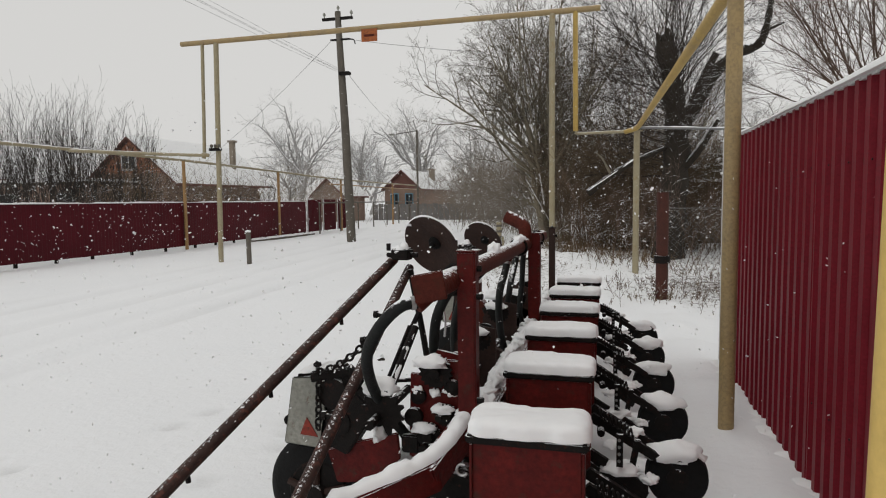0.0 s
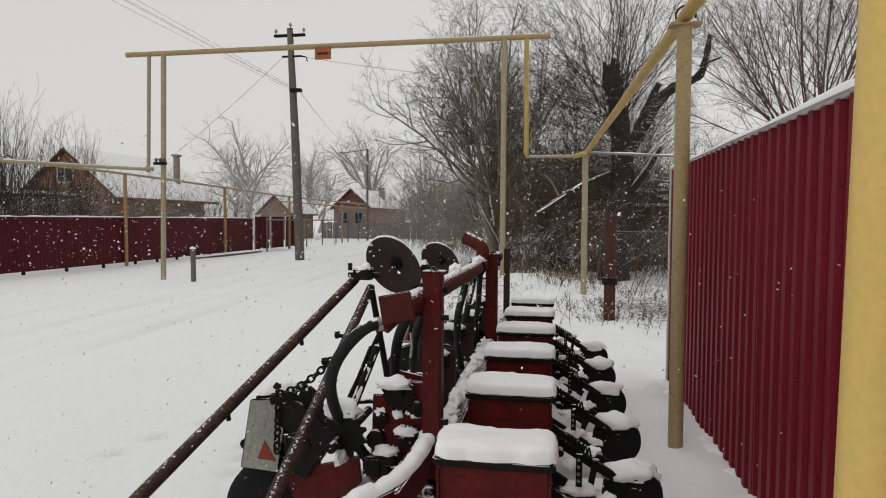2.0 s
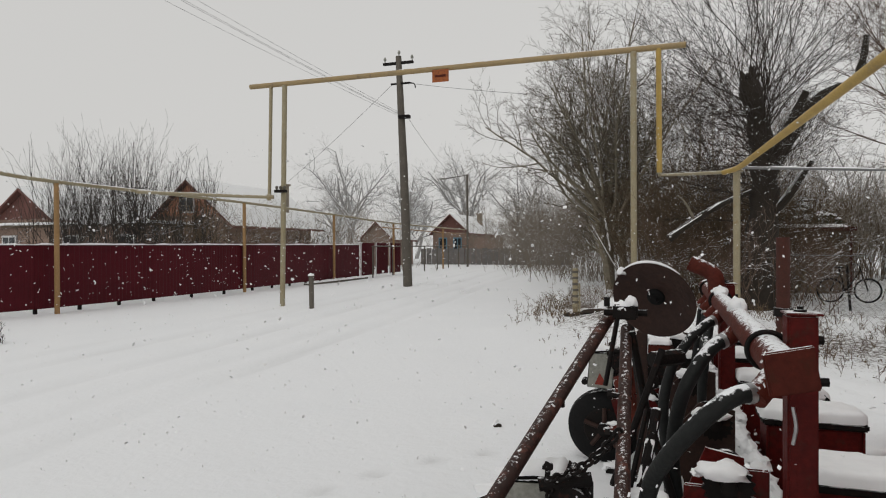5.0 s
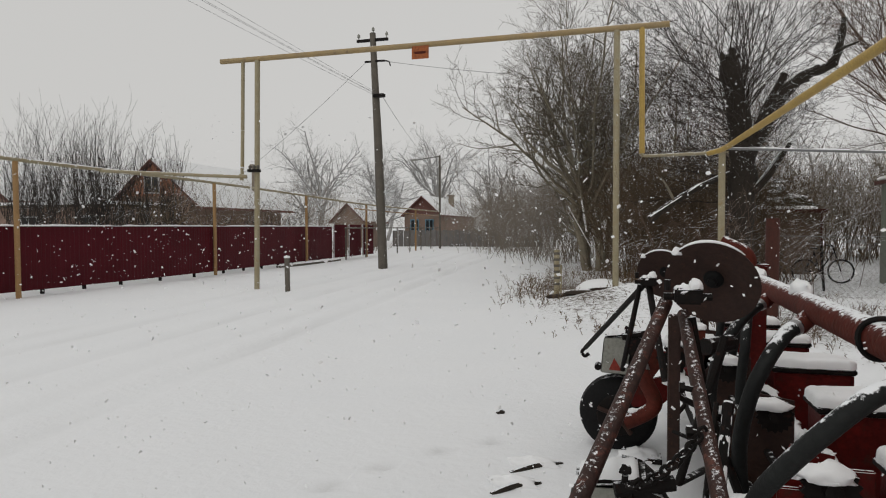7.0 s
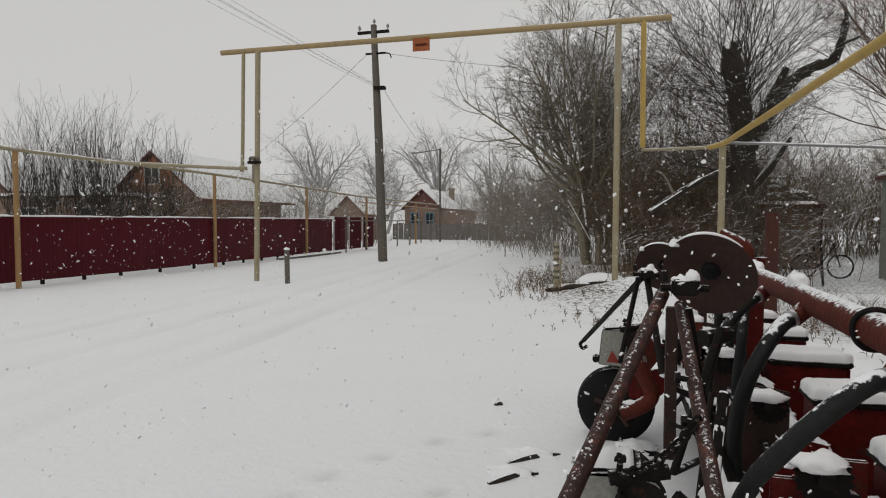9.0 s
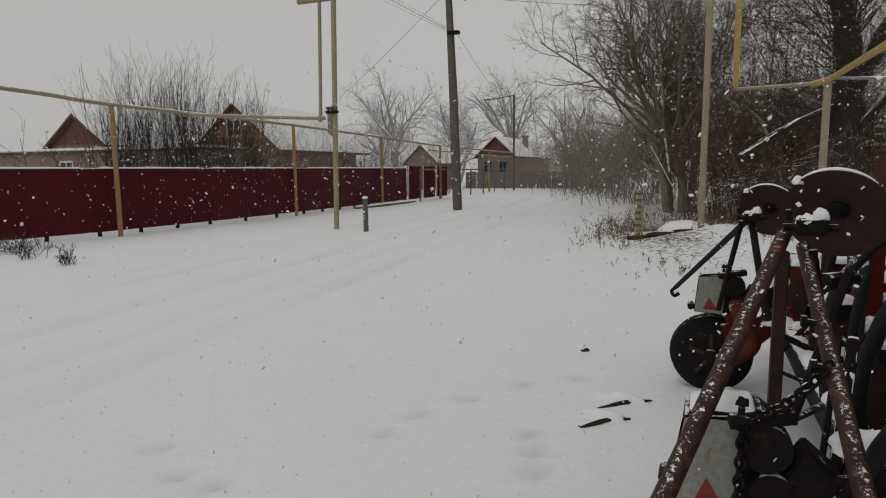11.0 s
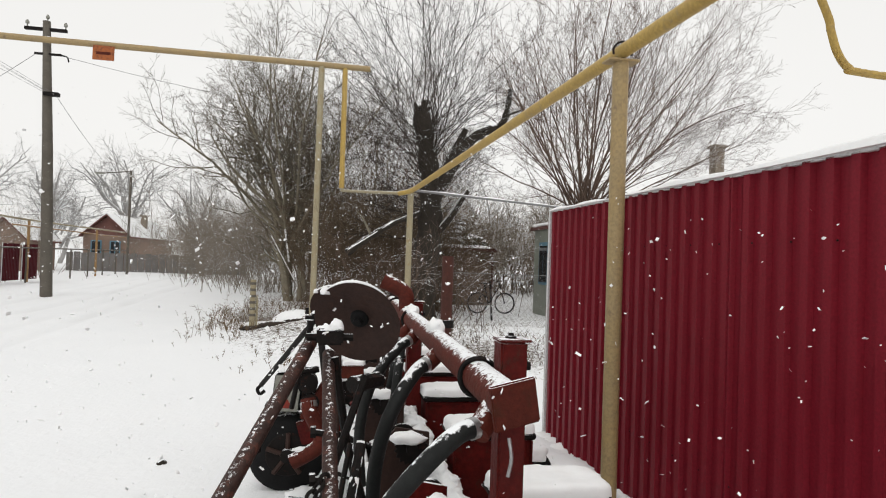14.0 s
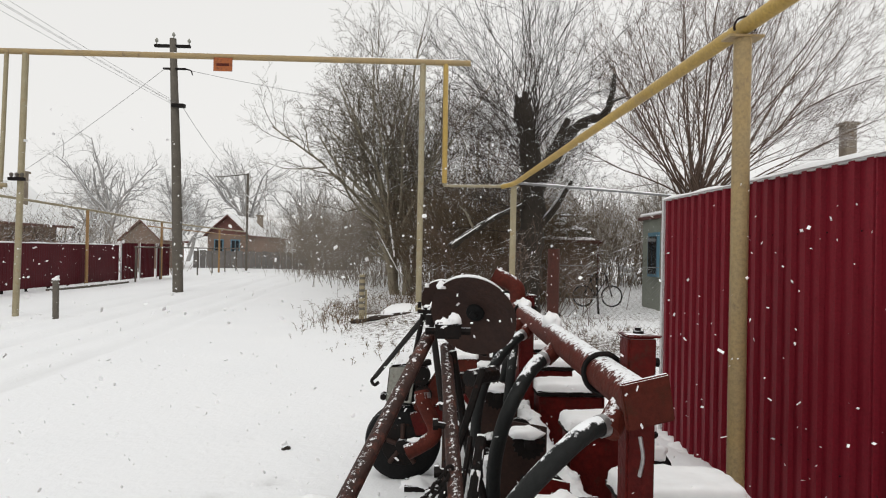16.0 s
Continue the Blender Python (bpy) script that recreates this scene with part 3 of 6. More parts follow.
PY = 12.95
portal = thing("pipe_portal", (-3.7, PY, 0), "tall gas pipe portal crossing over the street", "pipe portal")
part("crossbeam", tube([(-8.45, PY, 5.10), (1.05, PY, 5.10)], 0.058, 14), WORNPIPE, portal)
part("snow_cap", snow_ridge((-8.4, PY, 5.145), (1.0, PY, 5.145), 0.03, 0.02, 90, 5.0), SNOW, portal)
part("post", tube([(-7.62, PY, -0.1), (-7.53, PY, 5.06)], 0.058, 12), PALEPIPE, portal)
part("bracket", box((-7.72, PY - .16, 2.60), (-7.44, PY - .06, 2.66)), DARK, portal, "dark bolted bracket")
for dx in (-.1, .0, .1):
    part("insulator", rings((0, 0, 1), (-7.58 + dx, PY - .11, 2.66), [(0, .015), (.04, .035), (.07, .035), (.09, .015)], 10), POLE, portal)
part("post", tube([(0.12, PY, -0.1), (0.12, PY, 5.06)], 0.058, 12), PALEPIPE, portal)
part("riser", tube(smooth_path([(-7.89, PY, 5.1), (-7.95, PY, 2.65), (-7.98, PY - .02, 2.55), (-8.1, PY - .05, 2.52), (-11.2, 12.3, 2.68)], 6), 0.04, 12), PALEPIPE, portal)
sg = thing("sign_plate", (-3.74, PY - 0.06, 4.92), "small rusty orange sign plate hung on the portal", "sign")
part("plate", box((-3.92, PY - 0.075, 4.80), (-3.56, PY - 0.06, 5.06)), SIGN, sg)
part("bar", box((-3.86, PY - 0.078, 4.90), (-3.62, PY - 0.0752, 4.95)), RUST, sg, "faded unreadable line")

street = thing("gas_pipe", (-11.2, 12, 2.6), "long thin yellow gas pipe along the low fence", "pipe")
part("run", tube(smooth_path([(-11.3, 1.0, 2.9), (-11.2, 8.0, 2.80), (-11.2, 10.3, 2.72), (-11.2, 16.0, 2.70), (-11.2, 22.0, 2.59), (-11.2, 28.0, 2.46), (-11.2, 40.0, 2.41)], 8), 0.04, 10), PALEPIPE, street)
part("snow_cap", snow_ridge((-11.2, 10.4, 2.745), (-11.2, 16.0, 2.725), 0.025, 0.02, 60, 1.0), SNOW, street)
part("snow_cap", snow_ridge((-11.2, 16.0, 2.725), (-11.2, 22.0, 2.62), 0.025, 0.02, 60, 3.0), SNOW, street)
for x, y, top in ((-11.3, 2.0, 2.85), (-11.2, 10.2, 2.69), (-11.15, 16.4, 2.67), (-11.15, 22.0, 2.56), (-11.2, 28.0, 2.43), (-11.2, 35.5, 2.40)):
    pipe_post(x, y, top, 0.05, OCHRE, "ochre-painted steel post before the low maroon fence", "street pipe posts", False)
low = thing("rail_pipe", (-11.0, 27, 1.3), "thin yellow pipe rail on posts in front of the far houses", "railing")
part("rail", tube([(-10.9, 24.9, 1.35), (-11.6, 42.0, 1.35)], 0.03, 8), POLE, low, "grey weathered rail")
part("rail", tube([(-10.9, 26.0, 2.2), (-12.6, 46.0, 2.2)], 0.03, 8), OCHRE, low)
for k in range(8):
    part("post", tube([(-10.9 - 0.09 * k, 25.0 + 2.4 * k, -0.1), (-10.9 - 0.09 * k, 25.0 + 2.4 * k, 1.36)], 0.035, 8), POLE, low)

pk = thing("plank", (-10.95, 22.6, 0), "snow-topped plank lying along the foot of the low fence", "plank")
part("wood", box((-11.05, 19.6, -.03), (-10.85, 24.4, .07)), POLE, pk, bevel=.008)
part("snow_cap", snow_ridge((-10.95, 19.62, .066), (-10.95, 24.38, .066), .09, .06, 60, 7.0), SNOW, pk)
st = thing("stake", (-6.72, 12.72, 0), "short weathered stake with a snow cap", "stake")
part("shaft", tube([(-6.72, 12.72, -0.1), (-6.73, 12.72, 0.72)], 0.055, 10), POLE, st)
part("snow_cap", snow_lump((-6.73, 12.72, 0.73), 0.06, 0.06, 0.04, 2), SNOW, st)

gp = thing("marker_post", (-1.0, 13.1, 0), "low yellow and grey marker post on the verge", "post")
part("shaft", tube([(-1.0, 13.1, -0.1), (-1.0, 13.1, 0.92)], 0.055, 10), PALEPIPE, gp)
for k in range(6):
    part("band", tube([(-1.0, 13.1, 0.22 + 0.12 * k), (-1.0, 13.1, 0.27 + 0.12 * k)], 0.058, 10), POLE, gp, "dark worn band")
part("side_bar", tube([(-0.92, 13.12, -0.1), (-0.92, 13.12, 0.62)], 0.02, 8), PALEPIPE, gp)

rp = thing("rusty_post", (1.92, 8.85, 0), "thick rusty red pipe post in the verge", "post")
part("shaft", tube([(1.92, 8.85, -0.1), (1.92, 8.85, 1.46)], 0.078, 14), POSTRUST, rp)
part("collar", tube([(1.92, 8.85, .52), (1.92, 8.85, .62)], .105, 14), DARK, rp, "dark flange collar")

# ---------------------------------------------------------------- utility pole and wires
up = thing("utility_pole", (-7.45, 20.3, 0), "weathered utility pole with a crossarm and insulators", "utility pole")
part("shaft", Tubes().add([(-7.42, 20.3, -0.2), (-7.56, 20.3, 4.0), (-7.74, 20.3, 7.85)], [0.16, 0.14, 0.10], 12), POLE, up)
part("crossarm", box((-8.30, 20.25, 7.58), (-7.20, 20.35, 7.66)), DARK, up)
for dx in (-0.5, 0.02, 0.5):
    part("insulator", rings((0, 0, 1), (-7.74 + dx, 20.3, 7.66 if dx != 0.02 else 7.85), [(0, .015), (.08, .02), (.09, .05), (.15, .05), (.17, .03), (.2, .02)], 10), GALV, up)
part("bracket", box((-8.0, 20.22, 6.88), (-7.3, 20.3, 6.93)), DARK, up)
part("hook", tube(smooth_path([(-7.3, 20.25, 6.9), (-7.15, 20.25, 6.86), (-7.1, 20.25, 6.72)], 4), 0.02, 6), DARK, up)
part("bracket", box((-7.68, 20.1, 5.70), (-7.30, 20.3, 5.80)), DARK, up)


def wire(p, q, sag, r=0.007):
    p, q = Vector(p), Vector(q)
    w = thing("overhead_wire", tuple(p), "thin grey overhead wire", "wire", "overhead wires")
    part("strand", tube([p.lerp(q, k / 14) - Vector((0, 0, sag * 4 * (k / 14) * (1 - k / 14))) for k in range(15)], r, 5), WIRE, w)


for dz, dx in ((0.0, 0.0), (0.12, 0.1), (0.22, 0.05), (0.34, 0.12)):
    wire((-7.6 + dx * 0.3, 20.2, 5.75 + dz * 0.3), (-15.2 + dx * 4, 1.0, 10.2 + dz * 2), 0.25, 0.0042)
wire((-7.95, 20.25, 6.9), (-20.0, 29.0, 3.2), 0.2)
wire((-7.4, 20.25, 6.9), (9.0, 23.0, 6.2), 0.5)
wire((-7.4, 20.25, 5.75), (-12.0, 46.0, 5.5), 0.6)


# ---------------------------------------------------------------- trees
def grow(tubes, twigs, p, d, length, r, level, rnd, spec):
    """One limb with its side branches. spec: per level (segments, wobble, lift, children, spread, ratio)."""
    seg, wob, lift, kids, spread, ratio = spec[min(level, len(spec) - 1)]
    pts, rad = [p.copy()], [r]
    dirs = [d.copy()]
    step = length / seg
    for i in range(seg):
        d = (d + Vector((rnd.gauss(0, wob), rnd.gauss(0, wob), rnd.gauss(0, wob) + lift))).normalized()
        p = p + d * step
        pts.append(p.copy())
        dirs.append(d.copy())
        rad.append(r * (1 - 0.72 * (i + 1) / seg))
    if r > 0.022:
        tubes.add(pts, rad, 8 if r > 0.07 else 6)
    else:
        twigs.add(pts, [max(x, 0.0028) for x in rad], 3, False)
    if level + 1 >= len(spec):
        return
    for k in range(kids):
        f = (k + rnd.uniform(0.2, 1.0)) / kids
        f = 0.30 + 0.70 * min(f, 1.0)
        i = min(int(f * seg), seg - 1)
        u = f * seg - i
        q = pts[i].lerp(pts[i + 1], min(u, 1.0))
        ax = Vector((rnd.gauss(0, 1), rnd.gauss(0, 1), rnd.gauss(0, 1))).cross(dirs[i]).normalized()
        a = radians(rnd.uniform(spread * 0.6, spread * 1.25))
        nd = (Matrix.Rotation(a, 3, ax) @ dirs[i]).normalized()
        grow(tubes, twigs, q, nd, length * ratio * rnd.uniform(0.7, 1.15) * (1.15 - 0.45 * f), rad[i] * rnd.uniform(0.45, 0.62), level + 1, rnd, spec)


def tree(name, x, y, label, stems, spec, bark, twig, seed, snow_limbs=()):
    rnd = random.Random(seed)
    t = thing(name, (x, y, 0), label, "tree")
    tb, tw = Tubes(), Tubes()
    for dx, dy, dz, d, ln, r in stems:
        grow(tb, tw, Vector((x + dx, y + dy, dz)), Vector(d).normalized(), ln, r, 0, rnd, spec)
    part("trunk", tb, bark, t)
    part("crown", tw, twig, t, "bare twigs dusted with snow")
    for p, q, w, h in snow_limbs:
        part("snow_cap", snow_ridge(p, q, w, h, 20, seed), SNOW, t)
    return t


def crown_stems(rnd, base, centre, radii, n, r0, r1, low=-.25, rise=.0, fork=.0):
    """Stems from the base that reach out to an egg-shaped crown."""
    out = []
    for k in range(n):
        a = 2 * math.pi * (k * .618034 % 1)
        h = low + (1 - low) * ((k + .5) / n)
        q = math.sqrt(max(0, 1 - h * h))
        tip = Vector((centre[0] + radii[0] * q * math.cos(a), centre[1] + radii[1] * q * math.sin(a), centre[2] + radii[2] * h))
        st = Vector(base) + Vector((rnd.uniform(-.3, .3), rnd.uniform(-.3, .3), rnd.uniform(-.5, 1) * fork))
        d = tip - st
        out.append((st.x, st.y, st.z, tuple((d.normalized() + Vector((0, 0, rise))).normalized()), d.length * rnd.uniform(.85, 1.05), rnd.uniform(r0, r1)))
    return out


# spreading many-stemmed tree by the road: short stout stems that fork into arching limbs
rs = random.Random(11)
TX, TY = -0.45, 20.8
stems = [(x - TX, y - TY, z, d, ln, r) for x, y, z, d, ln, r in crown_stems(rs, (TX - .25, TY, 1.7), (-1.2, 20.8, 4.7), (3.3, 3.0, 3.5), 33, .04, .075, -.18, .10, .9)]
for k in range(5):
    a = 1.25 * k
    stems.append((.34 * math.cos(a), .34 * math.sin(a), -.1, (.16 * math.cos(a) - .05, .16 * math.sin(a), 1), 3.4, .15))
tree("tree", TX, TY, "bare spreading many-stemmed roadside tree with snow on its limbs", stems,
     [(11, .11, .012, 13, 46, .36), (6, .15, .03, 8, 46, .48), (4, .18, .03, 5, 46, .5), (3, .2, .03, 0, 45, .5)], BARK2, TWIG, 3,
     [((-0.6, 20.4, 0.7), (-1.3, 20.2, 2.0), .05, .05), ((0.2, 20.3, 0.9), (1.2, 20.1, 1.9), .05, .05), ((-0.75, 20.4, 1.2), (-0.9, 20.3, 2.2), .05, .04)])
# denser thicket tree behind it
stems = []
for k in range(11):
    a = 2 * math.pi * k / 11
    o = rs.uniform(.15, .6)
    stems.append((0.8 * math.cos(a), 0.8 * math.sin(a), -0.1, (math.cos(a) * o, math.sin(a) * o, 1.0), rs.uniform(4.2, 6.0), rs.uniform(.04, .09)))
tree("tree", 2.1, 22.5, "bare brown tree with dense fine twigs", stems,
     [(7, .08, .08, 9, 35, .55), (5, .13, .05, 8, 40, .55), (4, .16, .04, 5, 42, .55), (3, .2, .02, 0, 45, .5)], BARK2, TWIG2, 8)

# pollarded dark tree: a cut trunk with upright shoots and one crooked limb
PX, PYY = 2.55, 15.2
pt = thing("pollard_tree", (PX, PYY, 0), "dark pollarded tree with a cut trunk and crooked limb", "tree")
tb, tw = Tubes(), Tubes()
rp_ = random.Random(21)
trunk = smooth_path([(PX, PYY, -0.2), (PX + .08, PYY, 1.2), (PX + .17, PYY, 2.4), (PX + .12, PYY, 3.4), (PX - .14, PYY - .1, 4.82)], 6)
tb.add(trunk, [.36 - .17 * (i / (len(trunk) - 1)) + .03 * math.sin(i * 1.7) for i in range(len(trunk))], 14)
limb = smooth_path([(PX + .25, PYY, 2.9), (PX + .55, PYY + .05, 3.45), (PX + .95, PYY, 4.15), (PX + 1.35, PYY, 4.5), (PX + 1.8, PYY, 4.68), (PX + 1.95, PYY, 5.05), (PX + 2.03, PYY, 5.6)], 5)
tb.add(limb, [0.17 - 0.115 * i / (len(limb) - 1) + .012 * math.sin(i * 1.9) for i in range(len(limb))], 10)
l2 = smooth_path([(PX + .5, PYY, 3.5), (PX + .7, PYY, 4.0), (PX + .95, PYY, 4.55)], 5)
tb.add(l2, [0.12 - 0.05 * i / (len(l2) - 1) for i in range(len(l2))], 9)
l3 = smooth_path([(PX + .2, PYY, 1.9), (PX + .6, PYY - .3, 2.4), (PX + .95, PYY - .5, 3.05)], 5)
tb.add(l3, [0.09 - 0.05 * i / (len(l3) - 1) for i in range(len(l3))], 8)
for k in range(7):
    q = limb[6 + 3 * k]
    tb.add([q, q + Vector((rp_.uniform(-.1, .4), rp_.uniform(-.3, .3), rp_.uniform(-.12, .22)))], [.04, .022], 6)
top_ = trunk[-1]
for k, (dx, dz, r0) in enumerate(((-.16, .22, .06), (.05, .30, .075), (.17, .16, .05), (-.05, .12, .08))):
    tb.add([top_ + Vector((dx * .4, -.05, -.25)), top_ + Vector((dx * .8, -.06, dz * .4)), top_ + Vector((dx, -.05 - .04 * k, dz))], [r0 * 1.4, r0, r0 * .6], 8)
SH = [(10, .12, .02, 9, 36, .36), (4, .16, .04, 4, 38, .5), (3, .16, .03, 0, 40, .5)]
TANGLE = [(8, .15, .03, 7, 40, .42), (4, .18, .03, 4, 42, .5), (3, .2, .02, 0, 40, .5)]
for k in range(7):
    q = trunk[16 + k]
    tb.add([q, q + Vector((rp_.uniform(-.3, .3), rp_.uniform(-.3, .1), rp_.uniform(.05, .3)))], [.06, .03], 7)
for x, y, z, d, ln, r in crown_stems(rp_, (PX, PYY, 3.5), (PX - .1, PYY, 5.7), (2.4, 1.9, 2.7), 60, .008, .017, -.65, .05):
    grow(tb, tw, Vector((x * .6 + (PX + .05) * .4, y * .6 + PYY * .4, z + rp_.uniform(-.4, 1.2))), Vector(d), ln, r, 0, rp_, SH)
for k in range(130):
    a, z0 = rp_.uniform(0, 2 * math.pi), rp_.uniform(1.8, 4.4)
    grow(tb, tw, Vector((PX + .1 + .2 * math.cos(a), PYY + .2 * math.sin(a), z0)), Vector((math.cos(a) - .5, math.sin(a), .35)).normalized(), rp_.uniform(.8, 2.3), rp_.uniform(.006, .012), 0, rp_, TANGLE)
part("trunk", tb, BARK, pt)
part("crown", tw, SHOOT, pt, "long thin upright shoots")
part("snow_cap", snow_ridge((PX + .3, PYY - .1, 2.05), (PX + .95, PYY - .5, 3.1), .05, .06, 20, 3), SNOW, pt)

# fallen leaning limb with snow beside the pollard
lb = thing("fallen_limb", (1.6, 14.0, 0), "snow-covered broken limb leaning in the brush", "branch")
part("wood", Tubes().add(smooth_path([(0.78, 14.4, 1.5), (1.27, 14.42, 1.87), (1.78, 14.5, 2.19), (2.45, 15.05, 2.5)], 5), [.08 - .002 * k + .008 * math.sin(k * 2.1) for k in range(16)], 8), BARK, lb)
part("snow_cap", snow_ridge((0.80, 14.36, 1.565), (1.8, 14.45, 2.245), .05, .035, 30, 6), SNOW, lb)
part("twig", Tubes().add(smooth_path([(1.3, 14.42, 1.87), (1.1, 14.3, 2.25), (0.95, 14.3, 2.4)], 5), [.03 - .002 * k for k in range(11)], 6), BARK2, lb)

# rounded reddish tree behind the yard
TX3, TY3 = 8.4, 19.5
stems = [(x - TX3, y - TY3, z, d, ln, r) for x, y, z, d, ln, r in crown_stems(rs, (TX3, TY3, 2.9), (9.6, 19.5, 5.8), (4.8, 4.0, 4.7), 46, .02, .042, -.2, .22)]
stems.append((0, 0, -.2, (0, 0, 1), 3.8, .3))
tree("tree", TX3, TY3, "bare rounded tree with long arching reddish twigs", stems,
     [(10, .06, -.015, 10, 32, .42), (6, .10, .04, 6, 34, .5), (4, .13, .03, 4, 38, .5), (3, .16, .01, 0, 40, .5)], TWIG2, TWIG2, 14)

# brush under the pollard and along the verge
def brush(name, label, spots, mat, seed, n, h, rad=.006, spread=.5, fork=35, wob=.12):
    b = thing(name, (spots[0][0], spots[0][1], 0), label, "bush", kind="stuff")
    rnd = random.Random(seed)
    tb2, tw2 = Tubes(), Tubes()
    sp = [(5, wob, .03, 5, fork, .5), (3, wob + .04, .02, 3, fork + 5, .5), (2, .2, .0, 0, 40, .5)]
    for cx, cy, rx, ry in spots:
        for k in range(n):
            x, y = cx + rnd.gauss(0, rx), cy + rnd.gauss(0, ry)
            a, o = rnd.uniform(0, 6.28), rnd.uniform(.1, spread)
            grow(tb2, tw2, Vector((x, y, ground_z(x, y) - .03)), Vector((math.cos(a) * o, math.sin(a) * o, 1)).normalized(), h * rnd.uniform(.5, 1.15), rad * rnd.uniform(.7, 1.5), 0, rnd, sp)
    tw2.v += [v for v in tb2.v]
    part("twigs", tw2, mat, b)
    return b


brush("bushes", "tangled bare brush in the verge", [(2.2, 14.0, .7, .9), (1.2, 16.5, .9, 1.2), (3.3, 16.5, .8, 1.0)], TWIG2, 31, 45, 1.6, .008, .8)
brush("bushes", "thin dry weeds on the bank", [(-1.9, 15.6, .22, .7), (-1.45, 13.6, .2, .5), (-0.3, 9.1, .18, .25), (-0.85, 12.0, .12, .2), (-1.3, 11.0, .2, .3)], DRYGRASS, 33, 7, .15, .003, .9)
brush("bushes", "snow-dusted weeds in the verge behind the seed drill", [(2.6, 9.4, .6, .7), (1.7, 8.9, .35, .4), (3.6, 11.0, .7, .8)], TWIG2, 43, 18, .24, .003, .9)
brush("bushes", "dark tufts of weeds by the low fence", [(-10.4, 7.5, .18, .1), (-9.5, 7.1, .12, .08), (-8.4, 6.87, .06, .05), (-11.0, 7.9, .2, .2)], SHRUB, 34, 14, .26, .007, .9)
brush("shrubs", "tall upright garden shrubs behind the low maroon fence", [(-19.4, 17.0, .3, .3), (-18.5, 17.2, .3, .3), (-17.6, 17.0, .3, .3), (-16.8, 17.3, .3, .3), (-16.0, 17.0, .3, .3), (-15.3, 17.2, .25, .3)], SHRUB, 35, 26, 3.8, .026, .10, 15, .05)
brush("shrubs", "upright bare shrubs beside the garden path", [(-14.3, 17.0, .3, .3), (-13.4, 17.3, .3, .3), (-15.2, 19.4, .3, .4)], SHRUB, 36, 22, 3.2, .024, .10, 15, .05)
brush("hedge", "snowy brown hedge close behind the low maroon fence", [(-12.9, 10.5 + 1.3 * k, .25, .5) for k in range(12)], SHRUB, 46, 16, 1.95, .012, .5, 40)
brush("shrubs", "low snowy fruit bushes behind the maroon fence", [(-12.9, 16.8, .3, .5), (-13.2, 19.0, .4, .6), (-13.6, 21.5, .5, .6), (-13.2, 24.0, .5, .6), (-13.4, 27.0, .5, .7), (-14.8, 17.6, .4, .5)], THICKET, 45, 18, 2.7, .02, .5, 45)
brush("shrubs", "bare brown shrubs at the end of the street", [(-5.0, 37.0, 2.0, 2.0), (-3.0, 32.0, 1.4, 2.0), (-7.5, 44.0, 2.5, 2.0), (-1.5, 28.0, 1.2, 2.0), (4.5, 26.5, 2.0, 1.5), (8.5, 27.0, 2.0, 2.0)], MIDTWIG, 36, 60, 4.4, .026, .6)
brush("thicket", "dense brown thicket behind the roadside trees", [(1.5, 19.0, 1.0, 1.0), (3.0, 18.0, .9, .8), (1.8, 25.0, 1.5, 1.2), (4.6, 24.5, 1.2, .8)], THICKET, 37, 48, 2.5, .012, .7)
brush("thicket", "brown hedge at the street's end, paled for haze", [(-1.8, 25.5, .8, 1.2), (-3.4, 29.5, .9, 1.5), (-5.0, 34.0, 1.0, 1.5), (-6.4, 39.0, 1.2, 1.5), (-8.0, 44.0, 1.5, 1.2)], MIDTWIG, 38, 125, 2.8, .0075, .8, 45)
brush("thicket", "dense dark brown thicket between the roadside trees", [(0.5, 18.3, .5, .4), (1.2, 17.7, .5, .4), (1.9, 17.5, .5, .4), (2.6, 17.8, .5, .4), (3.3, 18.2, .45, .4)], HEDGE, 61, 95, 2.9, .007, .6, 42)
brush("thicket", "dark hazy brush behind the yard shed", [(6.0, 27.0, .9, .5), (8.0, 28.5, 1.0, .6), (10.5, 30.0, 1.2, .6), (13.0, 31.0, 1.2, .6), (3.5, 26.0, .9, .5)], HEDGE, 62, 75, 3.4, .015, .6, 38)
brush("thicket", "pale bare thicket at the back of the yard", [(7.0, 31.0, 1.2, 1.0), (9.5, 33.0, 1.3, 1.0), (12.0, 31.5, 1.4, 1.0), (5.5, 29.0, 1.0, 1.0), (14.5, 33.0, 1.5, 1.0)], THICKET, 47, 85, 3.6, .013, .7)
brush("shrubs", "bare garden shrubs before the far houses", [(-14.5, 30.0, 1.2, 2.0), (-15.5, 35.0, 1.5, 2.0)], MIDTWIG, 39, 40, 3.0, .015, .5)


